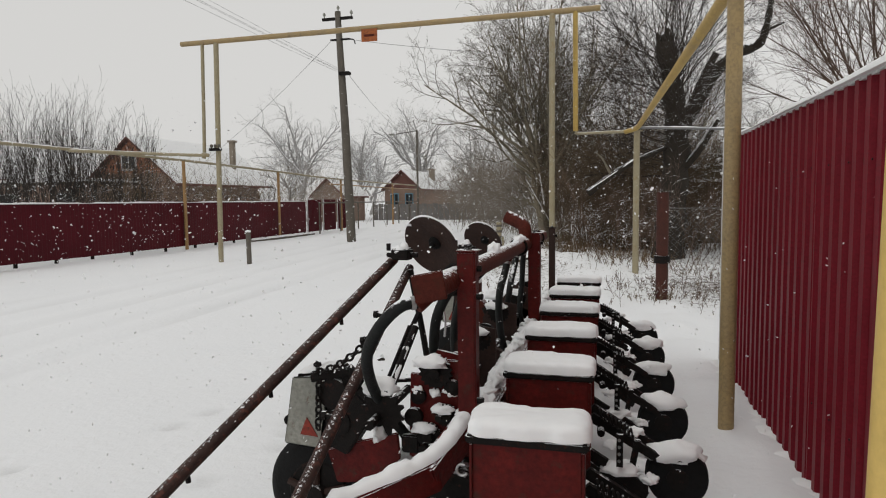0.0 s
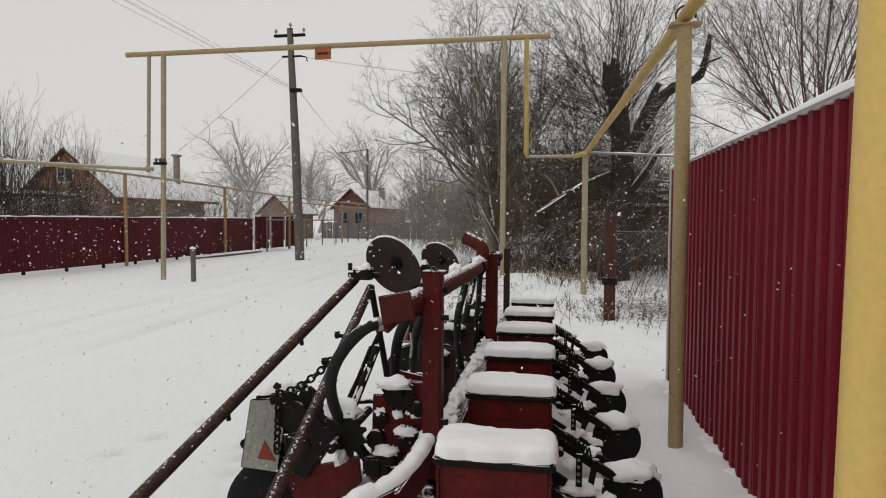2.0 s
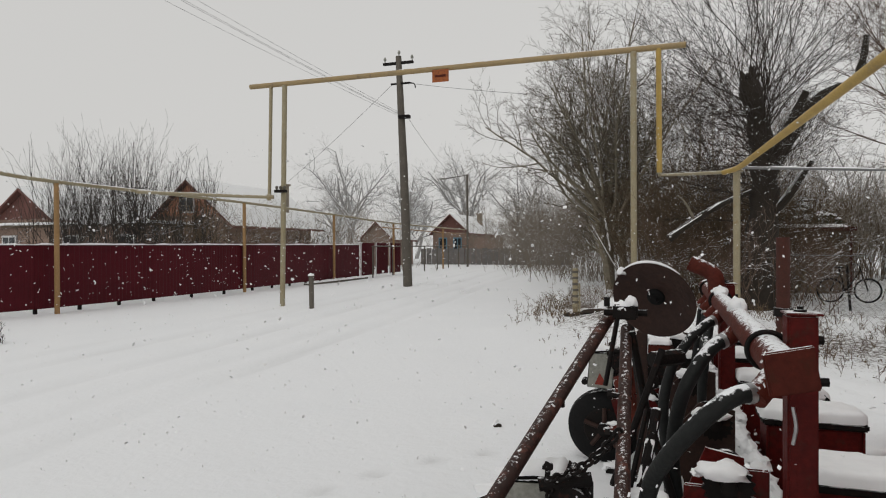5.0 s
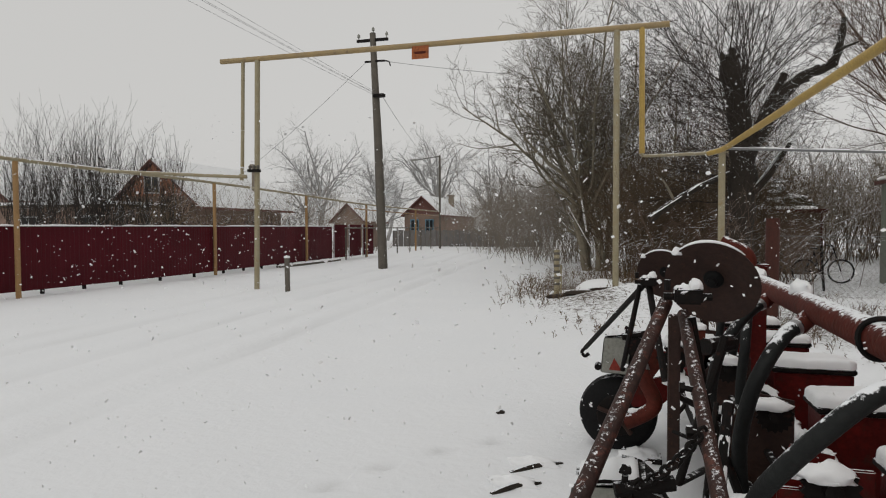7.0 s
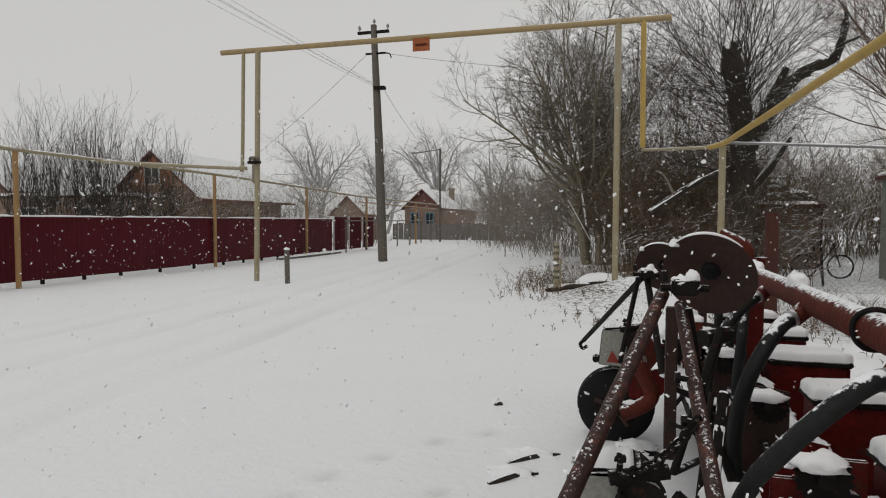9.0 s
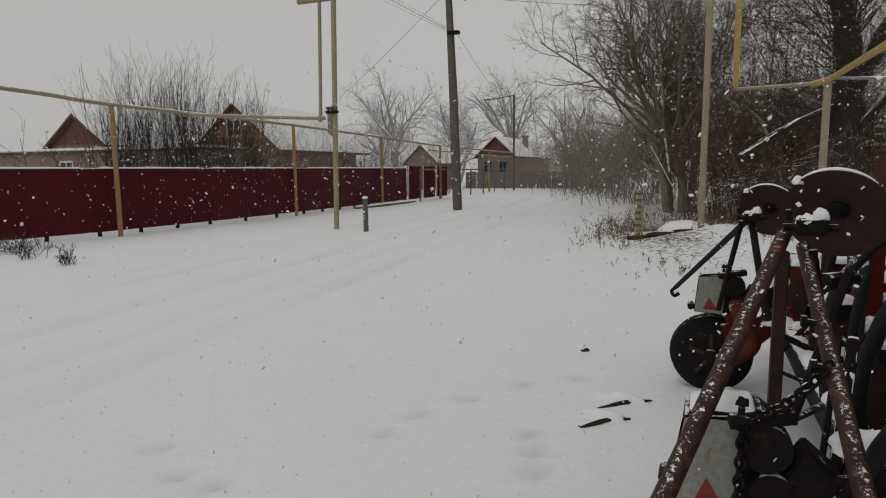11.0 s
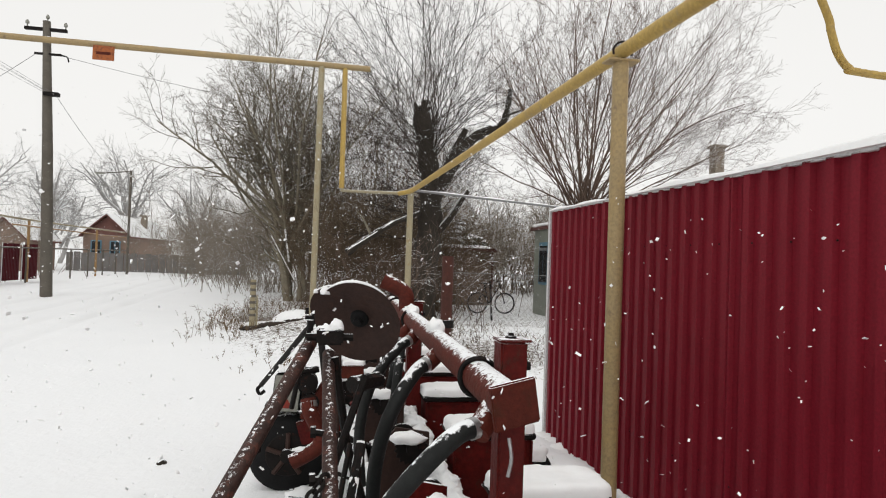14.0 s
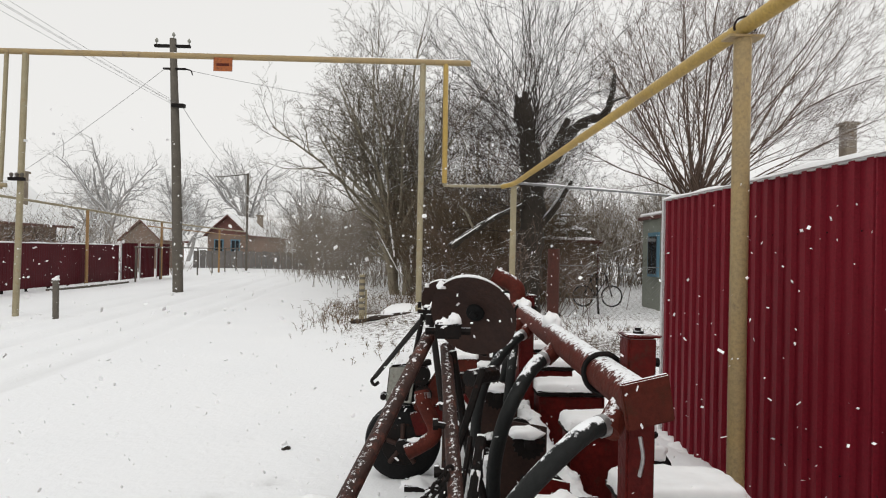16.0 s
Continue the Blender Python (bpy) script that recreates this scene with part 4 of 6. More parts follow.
def weeds(label, spots, mat, seed):
    """Short dry stalks that stick out of thin snow, each with a few side sprigs."""
    w = thing("weeds", (spots[0][0], spots[0][1], 0), label, "weeds", kind="stuff")
    rnd = random.Random(seed)
    t = Tubes()
    for cx, cy, rx, ry, n, h in spots:
        for k in range(n):
            x, y = cx + rnd.gauss(0, rx), cy + rnd.gauss(0, ry)
            if noise.noise(Vector((x * 1.6, y * 1.6, seed))) < -.12:
                continue
            hh = h * rnd.uniform(.3, 1.2)
            a = rnd.uniform(0, 6.28)
            p = Vector((x, y, ground_z(x, y) - .02))
            q = p + Vector((math.cos(a) * hh * .45, math.sin(a) * hh * .45, hh))
            t.add([p, p.lerp(q, .5) + Vector((0, 0, hh * .1)), q], [.0045, .0035, .002], 3, False)
            for i in range(3):
                b, r0 = rnd.uniform(0, 6.28), p.lerp(q, rnd.uniform(.4, 1))
                t.add([r0, r0 + Vector((math.cos(b), math.sin(b), rnd.uniform(-.2, .8))) * hh * .35], [.0035, .002], 3, False)
    part("stalks", t, mat, w)
    return w


weeds("dry brown weed stalks in the thin snow of the verge", [(2.8, 9.6, 1.0, .8, 300, .10), (1.9, 9.0, .45, .5, 120, .12), (3.4, 11.6, 1.1, .9, 260, .14), (2.0, 12.6, .8, .9, 260, .24)], DRYGRASS, 71)
weeds("dry weed stalks on the roadside bank", [(-.6, 11.2, .7, .8, 90, .09), (-.2, 9.4, .5, .5, 40, .10), (-1.3, 12.6, .35, .7, 130, .2), (-1.5, 14.6, .3, .9, 150, .3), (.4, 14.6, .9, .8, 260, .28), (-.3, 17.5, .8, 1.2, 260, .35)], DRYGRASS, 72)


# the pale twig colour stands in for haze
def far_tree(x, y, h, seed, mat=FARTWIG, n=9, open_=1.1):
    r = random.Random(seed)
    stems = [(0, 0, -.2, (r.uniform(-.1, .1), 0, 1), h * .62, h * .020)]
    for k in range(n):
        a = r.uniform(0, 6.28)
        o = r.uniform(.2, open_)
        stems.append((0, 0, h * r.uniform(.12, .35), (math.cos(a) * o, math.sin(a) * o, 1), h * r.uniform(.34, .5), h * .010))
    t = thing("far_tree", (x, y, 0), "distant bare tree with snow, paled to imitate haze", "tree", "distant trees")
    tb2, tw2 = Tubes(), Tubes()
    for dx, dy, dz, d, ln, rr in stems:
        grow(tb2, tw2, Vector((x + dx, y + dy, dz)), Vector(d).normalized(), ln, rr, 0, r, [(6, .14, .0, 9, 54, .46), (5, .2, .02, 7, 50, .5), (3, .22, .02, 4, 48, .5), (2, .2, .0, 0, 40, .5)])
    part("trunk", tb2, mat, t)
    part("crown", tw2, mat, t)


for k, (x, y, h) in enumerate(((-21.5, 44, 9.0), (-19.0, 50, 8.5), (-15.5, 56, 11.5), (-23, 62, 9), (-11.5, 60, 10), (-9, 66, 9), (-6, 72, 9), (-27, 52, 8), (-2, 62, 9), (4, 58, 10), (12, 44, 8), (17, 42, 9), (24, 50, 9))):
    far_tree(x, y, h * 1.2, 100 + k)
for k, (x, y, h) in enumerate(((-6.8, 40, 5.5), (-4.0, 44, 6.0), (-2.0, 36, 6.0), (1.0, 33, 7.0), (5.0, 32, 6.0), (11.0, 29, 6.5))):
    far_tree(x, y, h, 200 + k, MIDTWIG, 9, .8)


# ---------------------------------------------------------------- houses
def gable_house(label, x0, x1, y0, y1, eave, apex, wallm, gablem, windows=(), chimney=None, over=0.25, winmat=BLUE):
    """A house whose gable looks down the street towards -y."""
    cx = (x0 + x1) / 2
    h = thing("house", (cx, y0, 0), label, "house")
    w = part("wall", box((x0, y0, -0.3), (x1, y1, eave)), wallm, h)
    part("gable", Tubes().poly([(x0, y0 - .02, eave), (x1, y0 - .02, eave), (cx, y0 - .02, apex - .05)], (0, y1 - y0 + .02, 0)), gablem, h)
    sl = (apex - eave) / (cx - x0)
    for s, xe in ((-1, x0), (1, x1)):
        ex = xe + s * over
        ez = eave - over * sl
        part("roof", Tubes().poly([(cx, y0 - .3, apex), (ex, y0 - .3, ez), (ex, y0 - .3, ez + .09), (cx, y0 - .3, apex + .09)], (0, y1 - y0 + .6, 0)), GABLE, h, "dark roof edge")
        part("roof_snow", Tubes().poly([(cx, y0 - .27, apex + .095), (ex - s * .03, y0 - .27, ez + .095), (ex - s * .05, y0 - .27, ez + .19), (cx, y0 - .27, apex + .21)], (0, y1 - y0 + .54, 0)), SNOW, h, "snow-covered roof slope", bevel=.03)
    for wx, wz, ww, wh in windows:
        fr_ = part("window", Tubes().box((wx - ww / 2 - .08, y0 - .07, wz - wh / 2 - .08), (wx + ww / 2 + .08, y0 - .03, wz + wh / 2 + .08)), winmat, h)
        part("pane", box((wx - ww / 2, y0 - .08, wz - wh / 2), (wx - .03, y0 - .072, wz + wh / 2)), GLASS, fr_)
        part("pane", box((wx + .03, y0 - .08, wz - wh / 2), (wx + ww / 2, y0 - .072, wz + wh / 2)), GLASS, fr_)
    if chimney:
        kx, ky, kz, kw = chimney
        part("chimney", box((kx - kw / 2, ky - kw / 2, eave - .2), (kx + kw / 2, ky + kw / 2, kz)), CHIMNEY, h, "old brick chimney", bevel=.02)
        part("chimney_cap", box((kx - kw / 2 - .06, ky - kw / 2 - .06, kz), (kx + kw / 2 + .06, ky + kw / 2 + .06, kz + .1)), CHIMNEY, h)
    return h


gable_house("orange brick cottage with a dark red gable and snowy roof", -22.4, -18.6, 25.0, 33.0, 2.85, 4.45, BRICK, WARMBRICK, [(-20.6, 3.4, .7, .7)], (-19.0, 31.0, 4.75, .26), .75, WHITE)
gable_house("low brick house with a dark red gable behind shrubs", -26.4, -23.1, 20.0, 27.0, 2.55, 3.75, BRICK, GABLE)
gable_house("orange brick house with blue window frames and a snowy roof", -15.15, -12.35, 45.0, 56.5, 2.35, 3.62, BRICK, GABLE, [(-14.35, 1.45, .5, .9), (-13.2, 1.45, .5, .9)], (-13.1, 51.0, 3.95, .4), .2)
gable_house("small brown shed with a pale gable", -18.6, -16.4, 40.0, 44.0, 1.9, 2.95, BRICK, BRICK)
gable_house("grey-green plastered yard house with a blue window", 6.2, 9.5, 14.6, 17.75, 2.36, 2.5, PLASTER, PLASTER, over=.05)
yh = thing("yard_window", (6.18, 16.85, 1.4), "dark yard window in a blue frame", "window")
wf_ = part("frame", box((6.14, 16.5, .85), (6.2, 17.2, 2.0)), BLUE, yh)
part("pane", box((6.125, 16.56, .92), (6.138, 16.83, 1.9)), GLASS, yh)
part("pane", box((6.125, 16.87, .92), (6.138, 17.14, 1.9)), GLASS, yh)
gable_house("house with a brick chimney behind the maroon fence", 11.0, 19.0, 21.5, 30.0, 2.7, 4.75, PLASTER, PLASTER, chimney=(15.0, 22.3, 6.1, .40))

ob_ = thing("outbuilding", (-22, 22.5, 0), "long low brick outbuilding with snow on its flat roof", "outbuilding")
part("wall", box((-30.0, 19.2, -.2), (-17.2, 19.6, 2.15)), BRICK, ob_)
part("roof", box((-30.2, 19.0, 2.15), (-17.0, 21.6, 2.25)), SHEDWALL, ob_)
part("roof_snow", box((-30.2, 19.0, 2.254), (-17.0, 21.6, 2.36)), SNOW, ob_, bevel=.03)
for wx in (-24.5, -21.2, -18.4):
    wf = part("window", box((wx - .4, 19.13, 1.1), (wx + .4, 19.19, 1.85)), WHITE, ob_)
    part("pane", box((wx - .32, 19.12, 1.18), (wx - .03, 19.128, 1.77)), GLASS, wf)
    part("pane", box((wx + .03, 19.12, 1.18), (wx + .32, 19.128, 1.77)), GLASS, wf)

sh = thing("shed", (4.6, 20.8, 0), "dark timber shed with a thick bushy snow-covered roof", "shed")
part("wall", box((2.9, 20.2, -.2), (5.6, 23.0, 1.75)), SHEDWALL, sh)
part("roof", Tubes().poly([(2.7, 19.9, 1.74), (5.7, 19.9, 1.74), (5.7, 19.9, 1.84), (2.7, 19.9, 1.84)], (0, 3.3, 0)), POSTRUST, sh, "flat roof with a rust-red edge")
part("roof_snow", snow_pad(2.8, 5.6, 19.95, 23.1, 1.84, .10, 16, 3.3, .02), SNOW, sh)
for k in range(8):
    part("board", box((2.92 + .335 * k, 20.165 - .012 * (k % 2), 0), (3.24 + .335 * k, 20.2, 1.72)), SHEDWALL, sh)
part("corner_post", tube([(5.58, 19.98, -.1), (5.58, 19.98, 1.75)], .03, 6), POSTRUST, sh)
# creeper heaped on the roof: small leaves in an uneven mound
cr = thing("creeper", (4.4, 20.6, 1.85), "heap of dark green creeper leaves under snow on the shed", "creeper", kind="stuff")
rl = random.Random(51)
lv, sv_ = Tubes(), Tubes()
for k in range(3600):
    u, v = rl.uniform(-1, 1), rl.uniform(-1, 1)
    if u * u + v * v > 1:
        continue
    x, y = 4.35 + 1.25 * u, 20.7 + .8 * v
    top = .85 * (1 - u * u * .8 - v * v * .7) * (.75 + .6 * noise.noise(Vector((x * 2.3, y * 2.3, 4))))
    z = 1.86 + max(.02, top) * rl.uniform(.35, 1.0) - (.25 if v < -.7 and rl.random() < .4 else 0)
    s0, r = len(lv.v), rl.uniform(.022, .05)
    n1 = Vector((rl.gauss(0, 1), rl.gauss(0, 1), rl.gauss(0, .6))).normalized()
    n2 = n1.cross(Vector((rl.gauss(0, 1), rl.gauss(0, 1), rl.gauss(0, 1)))).normalized()
    c = Vector((x, y, z))
    lv.v += [tuple(c - n1 * r), tuple(c + n2 * r * .55), tuple(c + n1 * r), tuple(c - n2 * r * .55)]
    lv.f.append((s0, s0 + 1, s0 + 2, s0 + 3))
part("leaves", lv, LEAF, cr)
for k in range(26):
    u, v = rl.uniform(-.8, .8), rl.uniform(-.95, .3)
    x, y = 4.35 + 1.25 * u, 20.7 + .8 * v
    top = .85 * (1 - u * u * .8 - v * v * .7) * (.75 + .6 * noise.noise(Vector((x * 2.3, y * 2.3, 4))))
    part("snow_clump", snow_lump((x, y, 1.84 + max(.02, top)), rl.uniform(.07, .2), rl.uniform(.06, .14), rl.uniform(.03, .06), k), SNOW, cr)


gf_ = thing("board_fence", (-8, 46, 0), "far grey board fence at the street's end", "fence")
for k in range(26):
    part("board", box((-15.6 + .42 * k, 43.6 + .02 * (k % 3), -.1), (-15.22 + .42 * k, 43.66 + .02 * (k % 3), 1.15 + .05 * (k % 2))), GREYFENCE, gf_)
gate = thing("sheet_gate", (-11.3, 25, 0), "maroon sheet gate with pale frame by the low fence", "gate")
for k in range(3):
    y0 = 24.62 + 1.5 * k
    part("leaf", sheet((-11.3 + .02 * k, y0 + 1.4), (-11.3 + .02 * k, y0), .1, 1.5).mesh("leaf", False), MAROON2, gate)
    part("frame", tube([(-11.27 + .02 * k, y0, .05), (-11.27 + .02 * k, y0, 1.53)], .02, 6), WHITE, gate)
lp = thing("street_lamp", (-10.85, 39.5, 0), "thin pole with a street lamp arm", "street lamp")
part("pole", tube([(-10.85, 39.5, -.1), (-10.85, 39.5, 6.0)], .07, 8), POLE, lp)
part("arm", tube([(-10.85, 39.5, 5.95), (-12.4, 39.4, 5.75)], .03, 6), POLE, lp)
part("head", box((-12.7, 39.3, 5.7), (-12.3, 39.5, 5.8)), GALV, lp)

# wire-mesh fence between the rusty post and the maroon fence
cl = thing("wire_mesh_fence", (3.6, 8.9, 0), "sagging diamond wire mesh fence in the verge", "fence")
mt = Tubes()
for k in range(-16, 64):
    for s in (1, -1):
        a0 = 1.95 + .08 * k
        p, q = Vector((a0, 8.9, 0)), Vector((a0 + s * 1.25, 8.9, 1.25))
        if p.x < 1.95 or q.x < 1.95:
            if p.x < q.x:
                u = (1.95 - p.x) / (q.x - p.x)
                p = p.lerp(q, u) if u < 1 else None
            else:
                u = (1.95 - q.x) / (p.x - q.x)
                q = q.lerp(p, u) if u < 1 else None
        if p is not None and q is not None:
            mt.add([p, q], .0011, 3, False)
part("mesh", mt, WIRE, cl)
part("top_wire", tube([(1.95, 8.9, 1.25), (7.2, 8.9, 1.22)], .004, 4), WIRE, cl)
part("post", tube([(4.6, 8.92, -.1), (4.55, 8.92, 1.35)], .025, 8), DARK, cl)

# bicycle leaning in the yard
bk = thing("bicycle", (4.6, 15.4, 0), "old dark bicycle leaning in the yard snow", "bicycle")
for wx in (3.98, 4.66):
    w_ = part("wheel", tube([(wx + .24 * math.cos(a), 15.4, .42 + .24 * math.sin(a)) for a in [2 * math.pi * k / 28 for k in range(29)]], .019, 8), RUBBER, bk)
    sp_ = Tubes()
    for k in range(10):
        a = 2 * math.pi * k / 10
        sp_.add([(wx, 15.4, .42), (wx + .24 * math.cos(a), 15.4, .42 + .24 * math.sin(a))], .003, 3, False)
    part("spokes", sp_, WIRE, w_)
part("frame", Tubes().add([(3.98, 15.4, .42), (4.16, 15.4, .8), (4.52, 15.4, .82), (4.26, 15.4, .4), (3.98, 15.4, .42)], .016, 6).add([(4.26, 15.4, .4), (4.14, 15.4, .86)], .016, 6).add([(4.66, 15.4, .42), (4.5, 15.4, .94)], .015, 6), DARK, bk)
part("handlebar", tube([(4.42, 15.2, .97), (4.5, 15.4, .94), (4.42, 15.6, .97)], .012, 6), DARK, bk)
part("saddle", snow_lump((4.13, 15.4, .89), .1, .06, .03, 3), RUBBER, bk)
part("prop_stick", tube([(4.33, 15.3, -.1), (4.27, 15.35, .95)], .025, 6), DARK, bk)

# earth heap of leaf litter on the bank
lh = thing("leaf_heap", (0.2, 12.2, 0), "flat dark heap of leaf litter at the bank", "heap", kind="stuff")
for k, (dx, dy, rx) in enumerate(((-1.0, .0, .3), (-.6, -.1, .35), (-.25, .05, .28), (-.4, .25, .25), (-.8, .2, .25))):
    part("litter", snow_lump((.2 + dx, 12.1 + dy, ground_z(.2 + dx, 12.1 + dy) - .01), rx, rx * .45, .05, 7 + k), LITTER, lh)
sl_ = thing("snow_heap", (0.0, 13.7, 0), "rounded heap of snow beside the portal post", "snow heap")
part("mound", snow_lump((-.15, 13.6, ground_z(-.15, 13.6) - .06), .5, .45, .28, 4, .4), SNOW, sl_)


# broken bits of wood in the snow by the machine
STICKS = ((-0.37, 3.82, 40, .30), (-0.30, 4.12, 38, .34), (-0.68, 5.08, 20, .05))
for x, y, a, ln in STICKS:
    wd = thing("stick", (x, y, 0), "dark wet stick lying in the snow", "stick", "sticks in the snow")
    c, s = math.cos(radians(a)), math.sin(radians(a))
    part("wood", Tubes().add(smooth_path([(x - c * ln / 2, y - s * ln / 2, .005), (x, y + .015, .02), (x + c * ln / 2, y + s * ln / 2, .01)], 4), [.014, .018, .020, .019, .020, .021, .018, .016, .012], 6), BARK, wd)
    part("snow_cap", snow_lump((x - .03, y + .06, .0), ln * .5, .07, .05, x), SNOW, wd)

# white garden bench far back in the yard
gbn = thing("garden_bench", (9.27, 29.26, 0), "small white wooden bench in the snowy yard", "bench")
BX, BY, BW = 9.27, 29.26, 0.66
for x in (BX, BX + BW):
    for y in (BY, BY + .4):
        part("leg", box((x - .03, y - .03, -.05), (x + .03, y + .03, .45 if y == BY else .85)), WHITE, gbn)
part("seat", box((BX - .03, BY - .03, .45), (BX + BW + .03, BY + .40, .49)), WHITE, gbn)
part("backrest", box((BX + .03, BY + .38, .62), (BX + BW - .03, BY + .42, .82)), WHITE, gbn)
part("snow_cap", snow_pad(BX, BX + BW, BY, BY + .36, .49, .07, 8, 2.0), SNOW, gbn)


# ---------------------------------------------------------------- the seed drill
ROW0, ROW = 1.775, 0.675
HX0, HX1 = 0.822, 1.157


def hopper_unit(k):
    y0 = ROW0 + ROW * k
    y1 = y0 + 0.175
    h = thing("row_unit", (HX0, y0, 0), "red seed hopper with a thick snow cap on its lid", "seed hopper", "row units of the seed drill")
    t = Tubes()
    # body tapering to the outlet
    lo = [(HX0 + .10, y0 + .07), (HX1 - .10, y0 + .07), (HX1 - .10, y1 - .06), (HX0 + .10, y1 - .06)]
    mid = [(HX0 + .008, y0 + .008), (HX1 - .008, y0 + .008), (HX1 - .008, y1 - .008), (HX0 + .008, y1 - .008)]
    for z, ring in ((.20, lo), (.36, mid), (.70, mid)):
        t.v += [(x, y, z) for x, y in ring]
    for b in (0, 4):
        for i in range(4):
            j = (i + 1) % 4
            t.f.append((b + i, b + j, b + 4 + j, b + 4 + i))
    t.f += [(3, 2, 1, 0), (8, 9, 10, 11)]
    part("body", t, RED, h, bevel=.008)
    lid = part("lid", box((HX0 - .006, y0 - .008, .695), (HX1 + .006, y1 + .008, .722)), DARK, h, "dark folded steel lid", bevel=.006)
    part("hinge", tube([(HX0 + .05, y1 + .012, .71), (HX1 - .05, y1 + .012, .71)], .009, 8), DARK, lid)
    part("snow_cap", snow_pad(HX0 - .004, HX1 + .004, y0 - .006, y1 + .006, .720, .043, 14, 1.7 * k + .3), SNOW, h, "thick pillow of fresh snow")
    for xe in (HX0 + .006, HX1 - .014):
        part("edge_fold", box((xe, y0 - .002, .37), (xe + .008, y0 + .010, .694)), RED, h, bevel=.002)
    part("latch", tube([(HX0 - .022 + .017 * math.cos(a), y0 + .03, .60 + .017 * math.sin(a)) for a in [radians(g) for g in range(60, 331, 30)]], .004, 6), ALU, h, "bright bent wire latch")
    yc = y0 + .1
    yw = y0 + .34
    # seed meter and opener under the hopper
    part("meter_housing", rings((0, 1, 0), (HX0 + .16, yc - .07, .26), [(0, .02), (.005, .10), (.12, .10), (.14, .06)], 20), DARK, h)
    part("opener", Tubes().poly([(HX0 + .05, yc - .01, .2), (HX0 + .26, yc - .01, .2), (HX0 + .22, yc - .01, .02), (HX0 + .12, yc - .01, .0)], (0, .03, 0)), DARK, h)
    # parallel links to the frame
    for z in (.30, .42):
        part("link", box((HX0 - .16, yc - .03, z - .014), (HX0 + .02, yc - .01, z + .014)), DARK, h)
        part("link", box((HX0 - .16, yc + .05, z - .014), (HX0 + .02, yc + .07, z + .014)), DARK, h)
    # trailing arms and press wheel
    wx, wz = 1.495, .225
    for dy in (-.06, .06):
        part("trailing_arm", Tubes().poly([(HX1 - .03, yw + dy - .02, .46), (HX1 + .0, yw + dy - .02, .488), (wx - .03, yw + dy, wz + .075), (wx + .02, yw + dy, wz + .0), (wx - .03, yw + dy, wz + .035)], (0, .022, 0)), DARK, h)
        part("scraper_arm", Tubes().poly([(HX1 - .06, yw + dy - .15, .30), (HX1 - .02, yw + dy - .15, .34), (wx - .11, yw + dy - .1, .15), (wx - .13, yw + dy - .1, .11)], (0, .01, 0)), DARK, h)
    for dy, z0, z1 in ((-.22, .40, .20), (.02, .26, .10)):
        part("closing_arm", Tubes().poly([(HX1 - .06, yw + dy, z0 - .02), (HX1 - .06, yw + dy, z0 + .02), (wx - .12, yw + dy + .09, z1 + .018), (wx - .12, yw + dy + .09, z1 - .018)], (0, .024, 0)), DARK, h)
    part("depth_lever", Tubes().poly([(HX1 + .14, yw - .16, .30), (HX1 + .165, yw - .16, .30), (HX1 + .185, yw - .19, .43), (HX1 + .16, yw - .19, .43)], (0, .02, 0)), DARK, h, "perforated depth lever", bevel=.004)
    part("pivot", tube([(HX1 + .03, yw - .12, .42), (HX1 + .03, yw + .1, .42)], .016, 8), DARK, h)
    for q, (ax_, ay_, az_) in enumerate(((.07, -.14, .385), (.17, -.02, .40), (.22, -.12, .24))):
        part("snow_clump", snow_lump((HX1 + ax_, yw + ay_, az_), .035, .03, .022, k * 3.3 + q, 1.6), SNOW, h)
    part("spring", Tubes().add([(HX1 + .02 + .14 * u, yw - .1 + .018 * math.cos(u * 56), .50 - .08 * u + .018 * math.sin(u * 56)) for u in [i / 90 for i in range(91)]], .004, 5), DARK, h)
    part("adjuster", box((HX1 + .09, yc - .012, .34), (HX1 + .115, yc + .0, .47), None), DARK, h, "perforated adjusting strap")
    for q in range(4):
        part("bolt", tube([(HX1 + .10, yc - .02, .365 + .028 * q), (HX1 + .10, yc + .008, .365 + .028 * q)], .006, 6), ALU, h)
    w = part("press_wheel", rings((0, 1, 0), (wx, yw - .055, wz), [(0, .05), (.004, .105), (.015, .122), (.055, .127), (.095, .122), (.106, .105), (.11, .05)], 28), RUBBER, h, "black rubber press wheel")
    part("hub", rings((0, 1, 0), (wx, yw - .065, wz), [(0, .02), (.006, .045), (.13, .045), (.136, .02)], 14), DARK, w)
    part("snow_cap", snow_lump((wx - .005, yw + .0, wz + .088), .112, .07, .055, k * 1.3, .8), SNOW, w, "hat of snow on the wheel")
    part("snow_cap", snow_lump((HX1 + .10, yc + .06, .30), .07, .05, .03, k * 2.1), SNOW, h)
    part("snow_cap", snow_lump((HX1 + .2, yc - .09, .1), .09, .05, .03, k * 2.7), SNOW, h)
    return h


for k in range(6):
    hopper_unit(k)

drill = thing("seed_drill", (0.7, 3.5, 0), "old rusty red row-crop seed drill frame under fresh snow", "seed drill")
